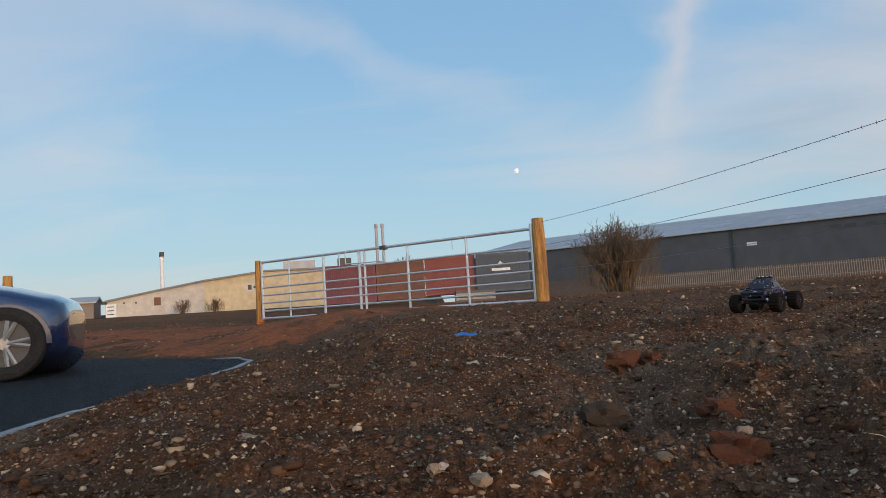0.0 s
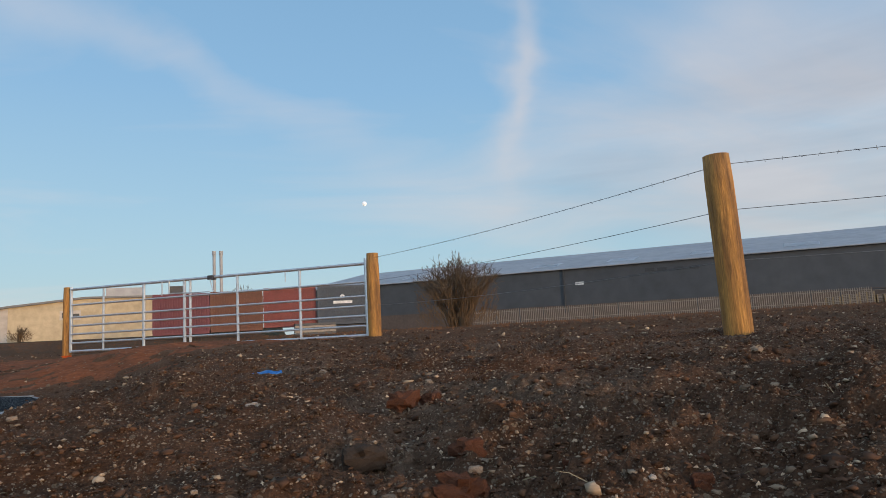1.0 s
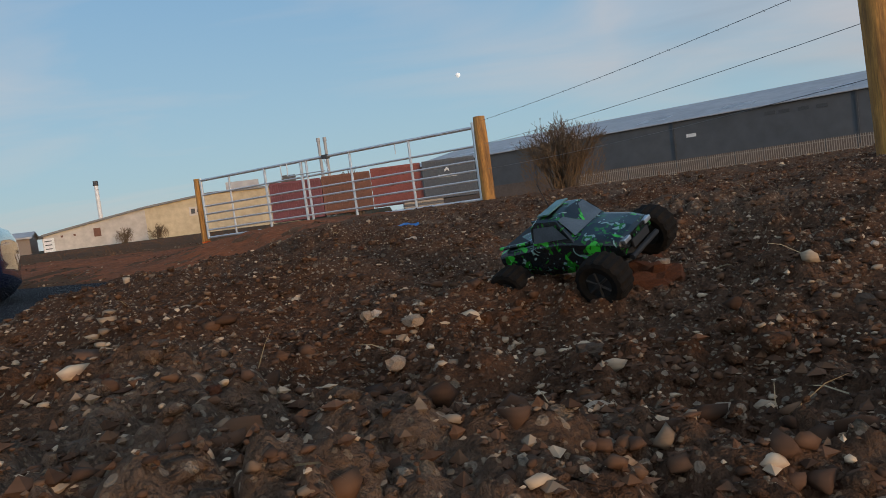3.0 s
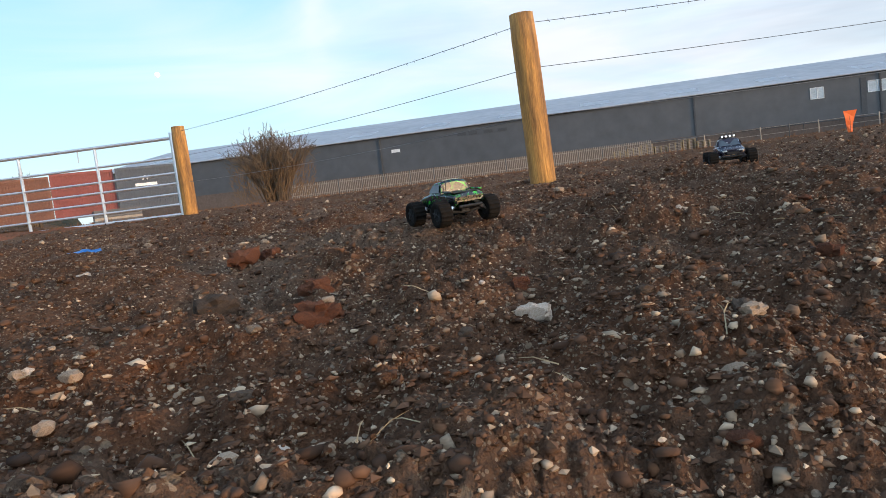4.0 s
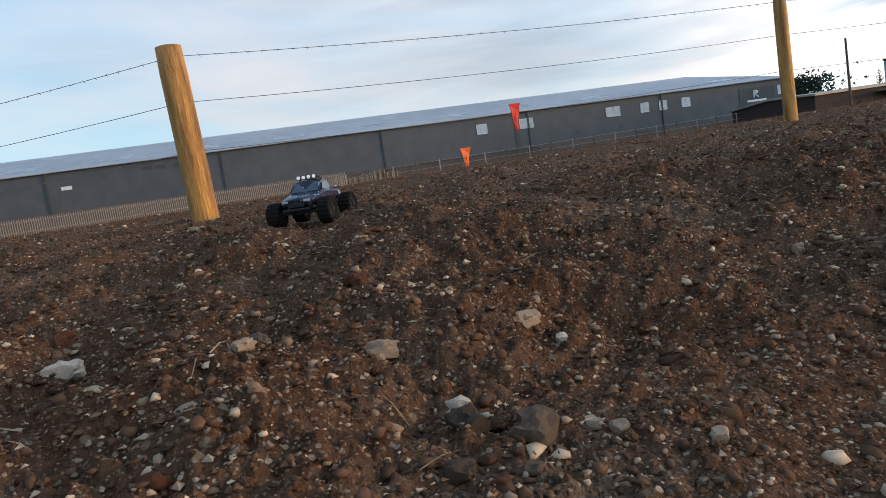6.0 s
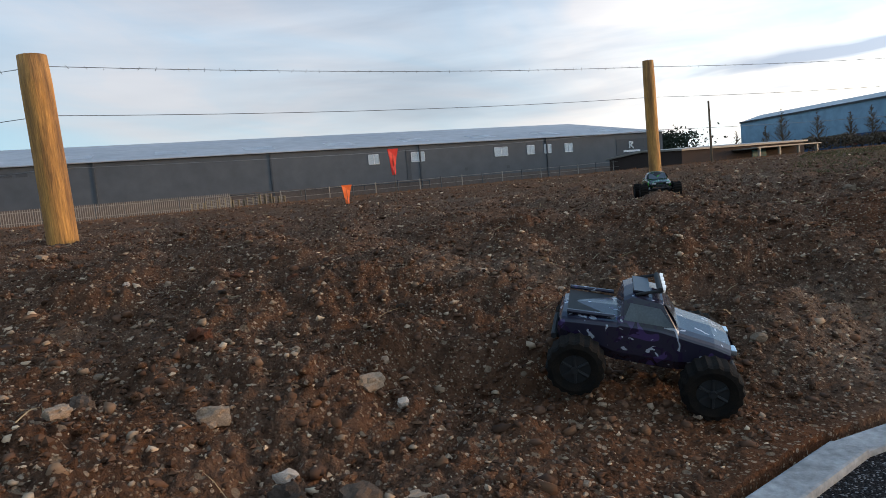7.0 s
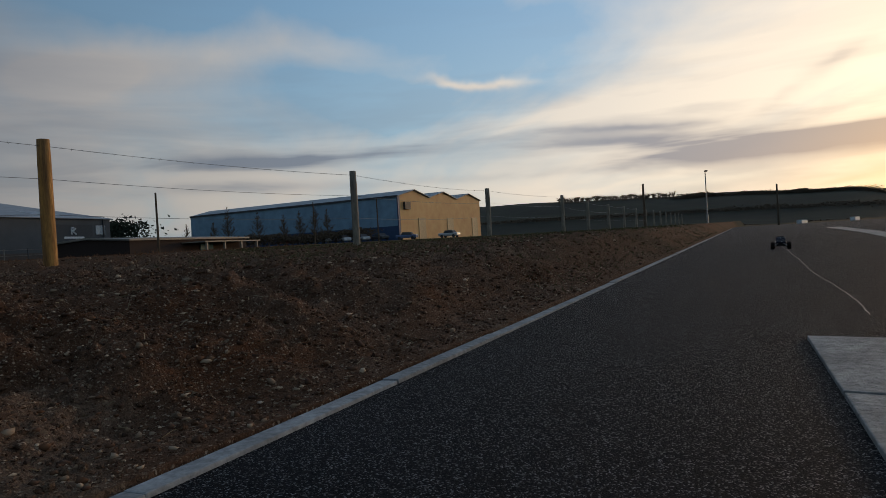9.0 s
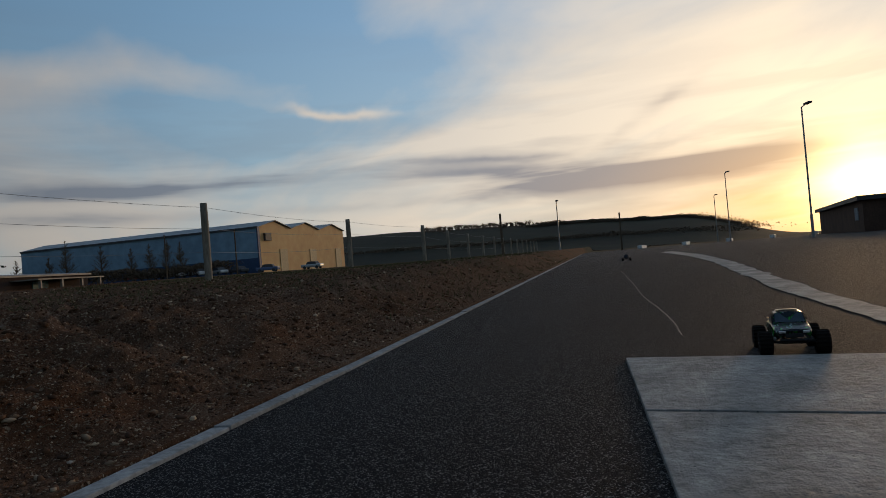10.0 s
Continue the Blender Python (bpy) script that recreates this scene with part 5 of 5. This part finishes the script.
# ---- the two model trucks ----
def shell_mesh(cab_shift=0.0):
    """A pickup shell: bonnet, cab and bed, lofted along x."""
    st = [(.160, .088, .100, .058), (.152, .074, .112, .070), (.120, .066, .122, .076), (.070, .056, .130, .078), (.055, .054, .133, .078), (.020, .054, .178, .067), (-.035, .054, .183, .065),
          (-.050, .054, .174, .068), (-.056, .055, .134, .078), (-.130, .074, .130, .078), (-.158, .080, .126, .074), (-.164, .094, .112, .068)]
    bm = bmesh.new()
    rings = []
    for x, z0, z1, w in st:
        tall = z1 > .15
        mid = .130 if tall else z1 - .008
        wide = .078 if tall else w
        sec = [(-wide * .86, z0), (-wide, z0 + .02), (-wide, mid - .004), (-wide * .97, mid), (-w * .9, z1 - .004), (-w * .7, z1), (0, z1 + .004), (w * .7, z1), (w * .9, z1 - .004), (wide * .97, mid), (wide, mid - .004), (wide, z0 + .02), (wide * .86, z0)]
        rings.append([bm.verts.new((x + cab_shift * (1 if tall else 0), y, z)) for y, z in sec])
    n = len(rings[0])
    for a, b in zip(rings[:-1], rings[1:]):
        for k in range(n - 1):
            bm.faces.new((a[k], a[k + 1], b[k + 1], b[k]))
    bm.faces.new(rings[0])
    bm.faces.new(rings[-1][::-1])
    bmesh.ops.recalc_face_normals(bm, faces=bm.faces[:])
    return bm


def livery(name, dark, flash, pale, scale):
    """Printed shell: dark ground with angular flashes."""
    m = bpy.data.materials.new(name)
    m.use_nodes = True
    t = m.node_tree
    b = t.nodes["Principled BSDF"]
    b.inputs["Roughness"].default_value = .25
    co = t.nodes.new("ShaderNodeTexCoord")
    col = None
    last = (*dark, 1)
    for s, lo, c in ((scale, .635, flash), (scale * 2.6, .655, pale), (scale * 3.2, .60, tuple(v * .3 for v in flash))):
        v = t.nodes.new("ShaderNodeTexNoise")
        v.inputs["Scale"].default_value, v.inputs["Detail"].default_value, v.inputs["Distortion"].default_value = s, 1.0, 1.2
        t.links.new(co.outputs["Object"], v.inputs["Vector"])
        r = t.nodes.new("ShaderNodeValToRGB")
        r.color_ramp.elements[0].position, r.color_ramp.elements[1].position = lo, lo + .02
        t.links.new(v.outputs[0], r.inputs[0])
        mx = t.nodes.new("ShaderNodeMix")
        mx.data_type = "RGBA"
        t.links.new(r.outputs[0], mx.inputs[0])
        if col is None:
            mx.inputs[6].default_value = last
        else:
            t.links.new(col, mx.inputs[6])
        mx.inputs[7].default_value = (*c, 1)
        col = mx.outputs[2]
    t.links.new(col, b.inputs["Base Color"])
    return m


RUBBER = material("truck_tyre_rubber", (.007, .0065, .006), .95, alt=(.015, .011, .008), scale=60, bump=.3, bump_scale=200)
BLACK = material("black_nylon", (.009, .009, .010), .75)
CHROME = material("satin_chrome", (.6, .6, .62), .3, .9)
TINT = material("silver_tinted_window", (.07, .09, .11), .12, .0, alt=(.05, .065, .08), scale=30)
LED = bpy.data.materials.new("led_lamp")
LED.use_nodes = True
LED.node_tree.nodes["Principled BSDF"].inputs["Emission Color"].default_value = (1, .97, .9, 1)
LED.node_tree.nodes["Principled BSDF"].inputs["Emission Strength"].default_value = .2


def model_truck(name, label, paint, roof_paint, light_bar, size):
    t = thing(name, label, "radio-controlled truck", group="model trucks")
    t.scale = (size, size, size)
    wheels = []
    body = part("body_shell", shell_mesh(), paint, t)
    bm = bmesh.new()
    v = [bm.verts.new(p) for p in ((.056, -.062, .1365), (.056, .062, .1365), (.024, .056, .174), (.024, -.056, .174))]
    bm.faces.new(v)
    part("windscreen", bm, TINT, body, "silver tinted windscreen")
    for s in (-1, 1):
        bm = bmesh.new()
        v = [bm.verts.new(p) for p in ((.044, s * .0772, .138), (.016, s * .0682, .168), (-.038, s * .0668, .170), (-.046, s * .0765, .138))]
        bm.faces.new(v if s < 0 else v[::-1])
        part("side_window", bm, TINT, body, "tinted side window")
        part("headlight", boxed(.150, .163, s * .048 - .014, s * .048 + .014, .098, .108, .002), CHROME, body)
    part("roof_skin", boxed(-.034, -.004, -.044, .044, .1855, .1885), roof_paint, body, "pale roof panel")
    part("bed_floor", boxed(-.150, -.062, -.062, .062, .1312, .1335), BLACK, body, "black pickup bed")
    for s in (-1, 1):
        part("bed_rail", rods(((-.150, s * .070, .137), (-.062, s * .070, .140), .004), seg=6), paint, body)
    part("grille", boxed(.1575, .164, -.036, .036, .078, .096, .002), BLACK, body)
    part("chassis", boxed(-.125, .125, -.026, .026, .045, .062, .004), BLACK, t)
    part("front_bumper", rods(((.165, -.06, .068), (.165, .06, .068), .006), ((.165, -.05, .068), (.12, -.02, .055), .005), ((.165, .05, .068), (.12, .02, .055), .005)), BLACK, t)
    part("rear_bumper", rods(((-.168, -.055, .075), (-.168, .055, .075), .006), ((-.168, -.045, .075), (-.12, -.02, .055), .005), ((-.168, .045, .075), (-.12, .02, .055), .005)), BLACK, t)
    for x in (-.12, .12):
        for s in (-1, 1):
            part("suspension_arm", rods(((x, s * .025, .05), (x, s * .095, .058), .006), ((x + .02, s * .025, .05), (x, s * .095, .058), .004)), BLACK, t)
            part("shock", rods(((x - .012, s * .03, .105), (x - .012, s * .082, .06), .009), ((x - .012, s * .03, .105), (x - .012, s * .095, .048), .004)), CHROME, t, "coil shock absorber")
            w = part("wheel", tyre_mesh(.051, .028, .058, 36, 1), RUBBER, t, at=pose(x, s * .115, .052))
            bm = bmesh.new()
            rod(bm, (0, -.022, 0), (0, .022, 0), .0285, seg=18)
            part("rim", bm, BLACK, w)
            bm = bmesh.new()
            for k in range(6):
                a = 2 * math.pi * k / 6
                rod(bm, (.006 * math.cos(a), s * .0235, .006 * math.sin(a)), (.027 * math.cos(a), s * .025, .027 * math.sin(a)), .003, seg=5)
            rod(bm, (0, s * .02, 0), (0, s * .03, 0), .007, seg=8)
            part("spokes", bm, BLACK, w)
            wheels.append((w, x, s * .115))
    if light_bar:
        part("light_bar", rods(((.012, -.048, .196), (.012, .048, .196), .006), ((.012, -.048, .196), (-.03, -.05, .182), .003), ((.012, .048, .196), (-.03, .05, .182), .003)), BLACK, body)
        for y in (-.036, -.012, .012, .036):
            part("lamp", rods(((.016, y, .197), (.022, y, .197), .0075), seg=10), LED, body, "round roof lamp")
    else:
        part("aerial", rods(((-.06, .05, .13), (-.075, .05, .235), .0012), seg=4), BLACK, body)
    return t, wheels


green_truck, green_wheels = model_truck("green_truck", "black and green radio-controlled monster truck with big muddy tyres",
                                        livery("green_shell", (.007, .010, .012), (.03, .36, .03), (.16, .26, .25), 17), material("pale_teal_roof", (.10, .19, .18), .3, alt=(.03, .09, .07), scale=40), False, .79)
purple_truck, purple_wheels = model_truck("purple_truck", "dark purple and white radio-controlled monster truck with roof lamps",
                                          livery("purple_shell", (.020, .018, .032), (.055, .032, .10), (.34, .35, .40), 15), material("dark_roof_panel", (.03, .03, .04), .4), True, .93)


# ---- stones, clods, stalks ----
def rock_mesh(seed, flatten=.7, rough=.7, sub=3):
    bm = bmesh.new()
    bmesh.ops.create_icosphere(bm, subdivisions=sub, radius=.5)
    o = Vector((seed * 3.7, seed * 1.3, 0))
    for v in bm.verts:
        d = v.co.normalized()
        n = noise.noise(d * 1.3 + o) * rough + noise.noise(d * 3.1 + o) * rough * .5 + noise.noise(d * 7.5 + o) * rough * .28
        v.co = d * (.5 + .5 * n * .6)
        v.co.z *= flatten
        for ax in range(3):
            v.co[ax] = max(-.40, min(.42, v.co[ax]))
    return bm


def rock(name, x, y, size, mat, label, seed, flatten=.7, sink=.25, yaw=0):
    o = tagged(new(name, mesh_from(rock_mesh(seed, flatten, 1.25 if mat is CLOD else .95, 3 if max(size) > .04 else 2), name, mat)), label, "stone" if "clod" not in name else "soil clod", "loose stones")
    o.matrix_basis = pose(x, y, top_z(x, y) + size[2] * flatten * (.5 - sink), 0, 0, yaw)
    o.scale = size


def top_z(x, y):
    m, r = float(kerb_distance(x, y)), math.hypot(x - .6, y)
    return gh(x, y) + float(lumps(np.array([x]), np.array([y]), np.array([m]), np.array([r]))[0])


rock("white_rock", 1.19, 1.07, (.075, .036, .045), STONE_WHITE, "long pinkish white limestone lump on the soil", 2, .8, .1, -50)
RED, PALE, DULL, WHITE = (CLOD, "crumbly red-brown clay clod on stony soil"), (STONE_PALE, "pale brown angular stone half sunk in soil"), (STONE_GREY, "dull grey-brown earthy stone half sunk in soil"), (STONE_WHITE, "pale pinkish limestone pebble on the soil")
for q, (x, y, sx, sy, (mt, lab)) in enumerate(((.77, 1.75, .12, .09, DULL), (.95, 2.26, .12, .09, RED), (1.05, 2.28, .10, .08, RED), (.89, 1.34, .11, .08, RED), (.99, 1.67, .08, .07, RED), (1.26, 1.2, .05, .045, RED),
                                                  (1.19, 1.54, .055, .05, RED), (1.67, .47, .06, .035, PALE), (1.67, .41, .035, .025, WHITE), (1.39, .42, .038, .03, WHITE), (1.42, .57, .055, .03, PALE), (1.37, .30, .085, .06, DULL),
                                                  (1.33, .37, .075, .045, DULL), (1.24, .32, .045, .03, DULL), (1.43, .22, .03, .028, PALE), (.66, .77, .032, .022, WHITE), (.69, .72, .034, .026, PALE), (.74, .66, .02, .018, PALE),
                                                  (2.45, .18, .05, .03, PALE), (1.36, .77, .045, .04, DULL), (1.62, .8, .05, .04, RED), (1.91, 1.93, .05, .04, RED))):
    rock("clay_clod" if mt is CLOD else "stone", x, y, (sx, sy, (sx + sy) * .42), mt, lab, q + 20, .8, .28, q * 50)
rnd = random.Random(11)
for i in range(230):
    a, r = rnd.uniform(-.75, 2.35), .45 + 3.4 * rnd.random() ** 1.3
    x, y = .6 + r * math.sin(a), r * math.cos(a)
    if kerb_distance(x, y) < .12:
        continue
    s = rnd.choice((.012, .014, .016, .02, .024, .034)) * (.75 + .12 * r)
    mt = rnd.choice((STONE_PALE, STONE_PALE, STONE_GREY, STONE_GREY, CLOD, STONE_WHITE if rnd.random() < .3 else STONE_PALE))
    lab = {STONE_PALE: "pale brown angular pebble on the soil", STONE_GREY: "dull grey angular stone on the soil", CLOD: "small red-brown lump of clay", STONE_WHITE: "small whitish limestone pebble"}[mt]
    rock("stone" if mt is not CLOD else "clay_clod", x, y, (s * rnd.uniform(.9, 1.5), s, s * rnd.uniform(.6, 1)), mt, lab, i, rnd.uniform(.55, .9), .2, rnd.uniform(0, 360))
rock("stone", 4.49, -.43, (.09, .05, .05), STONE_PALE, "pale flat stone on the stony verge", 77, .7, .2, 20)


def pebble_field(name, label, mat, count, smin, smax, rmax, seed, power, crumbs=False):
    """Countless small stones joined into one mesh, denser near the path."""
    rs = np.random.RandomState(seed)
    a = rs.uniform(-1.0, 2.5, count * 2)
    r = .28 + rmax * rs.rand(count * 2) ** power
    x, y = .6 + r * np.sin(a), r * np.cos(a)
    m = kerb_distance(x, y)
    keep = np.where(m > .06)[0][:count]
    x, y, r, m = x[keep], y[keep], r[keep], m[keep]
    z = ground_height(x, y) + lumps(x, y, m, r)
    g = (1 + 5 ** .5) / 2
    base = np.array([(-1, g, 0), (1, g, 0), (-1, -g, 0), (1, -g, 0), (0, -1, g), (0, 1, g), (0, -1, -g), (0, 1, -g), (g, 0, -1), (g, 0, 1), (-g, 0, -1), (-g, 0, 1)], float) / 1.9
    tri = [(0, 11, 5), (0, 5, 1), (0, 1, 7), (0, 7, 10), (0, 10, 11), (1, 5, 9), (5, 11, 4), (11, 10, 2), (10, 7, 6), (7, 1, 8), (3, 9, 4), (3, 4, 2), (3, 2, 6), (3, 6, 8), (3, 8, 9), (4, 9, 5), (2, 4, 11), (6, 2, 10), (8, 6, 7), (9, 8, 1)]
    if crumbs:
        base = np.array([(1, 0, 0), (-1, 0, 0), (0, 1, 0), (0, -1, 0), (0, 0, 1), (0, 0, -1)], float)
        tri = [(0, 2, 4), (2, 1, 4), (1, 3, 4), (3, 0, 4), (2, 0, 5), (1, 2, 5), (3, 1, 5), (0, 3, 5)]
    corners = len(base)
    n = len(x)
    s = (smin + (smax - smin) * rs.rand(n) ** 4.5) * (1 + .10 * r)
    th = rs.uniform(0, 6.283, n)
    jit = rs.uniform(.4, 1.3, (n, corners, 1))
    v = base[None] * jit * s[:, None, None] * np.stack([rs.uniform(.8, 1.7, n), np.ones(n), rs.uniform(.45, 1.0, n)], 1)[:, None, :]
    c, d = np.cos(th)[:, None], np.sin(th)[:, None]
    vx, vy = v[..., 0] * c - v[..., 1] * d, v[..., 0] * d + v[..., 1] * c
    co = np.stack([vx + x[:, None], vy + y[:, None], v[..., 2] + z[:, None] + s[:, None] * .12], -1).reshape(-1, 3)
    fc = (np.array(tri)[None] + (np.arange(n) * corners)[:, None, None]).reshape(-1, 3)
    me = bpy.data.meshes.new(name)
    me.from_pydata(co.tolist(), [], fc.tolist())
    me.materials.append(mat)
    if not crumbs:
        me.shade_smooth()
    return tagged(new(name, me), label, "pebbles", kind="stuff")


def island_stones(name, dark, pale, warm):
    m = bpy.data.materials.new(name)
    m.use_nodes = True
    t = m.node_tree
    b = t.nodes["Principled BSDF"]
    b.inputs["Roughness"].default_value = .9
    b.inputs["Specular IOR Level"].default_value = .12
    g = t.nodes.new("ShaderNodeNewGeometry")
    r = t.nodes.new("ShaderNodeValToRGB")
    e = r.color_ramp.elements
    while len(e) < 5:
        e.new(.5)
    for q, (p, c) in zip(e, ((0, dark), (.50, tuple(v * 2.2 for v in dark)), (.74, warm), (.92, pale), (1, tuple(min(.8, v * 1.7) for v in pale)))):
        q.position, q.color = p, (*c, 1)
    t.links.new(g.outputs["Random Per Island"], r.inputs[0])
    n = t.nodes.new("ShaderNodeTexNoise")
    n.inputs["Scale"].default_value = 90
    mx = t.nodes.new("ShaderNodeMix")
    mx.data_type, mx.blend_type = "RGBA", "OVERLAY"
    mx.inputs[0].default_value = .6
    t.links.new(r.outputs[0], mx.inputs[6])
    t.links.new(n.outputs[0], mx.inputs[7])
    t.links.new(mx.outputs[2], b.inputs["Base Color"])
    return m


MIXED = island_stones("mixed_pebbles", (.052, .027, .016), (.33, .235, .155), (.125, .060, .031))
pebble_field("soil_clods", "countless crumbly brown soil clods", SOIL, 16000, .004, .013, 8.0, 12, 1.0)
pebble_field("soil_crumbs", "countless small crumbs of soil and grit", MIXED, 95000, .0022, .007, 5.5, 1, 1.15, True)
pebble_field("fine_gravel", "countless small mixed pebbles on the soil", MIXED, 24000, .0025, .0085, 6.0, 9, 1.2)
pebble_field("coarse_gravel", "countless mixed stones and clods lying on soil", MIXED, 24000, .0035, .013, 12.0, 2, 1.0)
pebble_field("far_gravel", "countless stones over the rough verge", MIXED, 16000, .004, .011, 24.0, 3, .8)


def stalks(name, label, mat, count, rmin, rmax, a0, a1, hmin, hmax, flatness, seed):
    rs = np.random.RandomState(seed)
    a = rs.uniform(a0, a1, count)
    r = rmin + (rmax - rmin) * rs.rand(count)
    x, y = .6 + r * np.sin(a), r * np.cos(a)
    m = kerb_distance(x, y)
    ok = m > .1
    x, y, r, m = x[ok], y[ok], r[ok], m[ok]
    z = ground_height(x, y) + lumps(x, y, m, r)
    co, fc = [], []
    for i in range(len(x)):
        h = rs.uniform(hmin, hmax)
        d = Vector((rs.uniform(-1, 1), rs.uniform(-1, 1), rs.uniform(.05, 1) * flatness)).normalized() * h
        w = d.cross(Vector((rs.uniform(-1, 1), rs.uniform(-1, 1), .3))).normalized() * (.0007 + .00025 * r[i])
        p = Vector((x[i], y[i], z[i] + .004))
        k = len(co)
        mid = p + d * .55 + Vector((0, 0, h * .08))
        for q in (p - w, p + w, mid + w * .8, mid - w * .8, p + d):
            co.append(tuple(q))
        fc += [(k, k + 1, k + 2, k + 3), (k + 3, k + 2, k + 4)]
    me = bpy.data.meshes.new(name)
    me.from_pydata(co, [], fc)
    me.materials.append(mat)
    return tagged(new(name, me), label, "dead stalks", kind="stuff")


stalks("dead_stalks", "scattered dead straw stalks on the soil", STRAW, 500, .5, 9, -.7, 2.3, .015, .07, .3, 4)
stalks("verge_stalks", "matted dead stalks along the verge", STRAW, 1300, 1.6, 14, 1.3, 2.3, .012, .045, .35, 5)
stalks("verge_grass", "thin rough grass on the verge", GRASS, 15000, 5, 34, 1.6, 2.33, .025, .09, 1.0, 6)
stalks("field_grass", "dead tawny grass over the far field", material("tawny_grass", (.19, .095, .05), .95, alt=(.13, .065, .035), scale=.5), 9000, 14, 80, -.5, 1.7, .06, .2, 1.0, 7)


# ---- what moves ----
def spun(rows, wheel, x, y):
    """Rows for a wheel that rolls while its truck goes on."""
    out, a = [], 0.0
    last = rows[0]
    for row in rows:
        gone = math.hypot(row[1] - last[1], row[2] - last[2])
        steps = max(1, round((row[0] - last[0]) / .1))
        for k in range(1, steps + 1):
            a += min(75, math.degrees(gone / steps / .052))
            out.append((round(last[0] + (row[0] - last[0]) * k / steps, 3), pose(x, y, .052, 0, a, 0)))
        last = row
    return [(t, m) for i, (t, m) in enumerate(out) if i == 0 or t > out[i - 1][0] + 1e-6]


def ride(row):
    t, x, y, h = row[:4]
    nod, heel = row[4:] or (0, 0)
    d = Vector((math.cos(radians(h)), math.sin(radians(h))))
    f, b = gh(x + d.x * .1, y + d.y * .1), gh(x - d.x * .1, y - d.y * .1)
    l, r = gh(x - d.y * .1, y + d.x * .1), gh(x + d.y * .1, y - d.x * .1)
    pitch, roll = math.degrees(math.atan2(b - f, .2)), math.degrees(math.atan2(l - r, .2))
    on = [top_z(x + d.x * u - d.y * v, y + d.y * u + d.x * v) for u in (-.1, .1) for v in (-.1, .1)]
    lift = sum(on) / 4 - (f + b + l + r) / 4 + (.012 if kerb_distance(x, y) > 0 else 0)
    return (t, pose(x, y, (f + b + l + r) / 4 + lift, roll + heel, pitch + nod, h))


def motions():
    for truck, rows, wheels in ((green_truck, GREEN, green_wheels), (purple_truck, PURPLE, purple_wheels)):
        walk(truck, [ride(r) for r in rows])
        for w, x, y in wheels:
            walk(w, spun(rows, w, x, y))


motions()
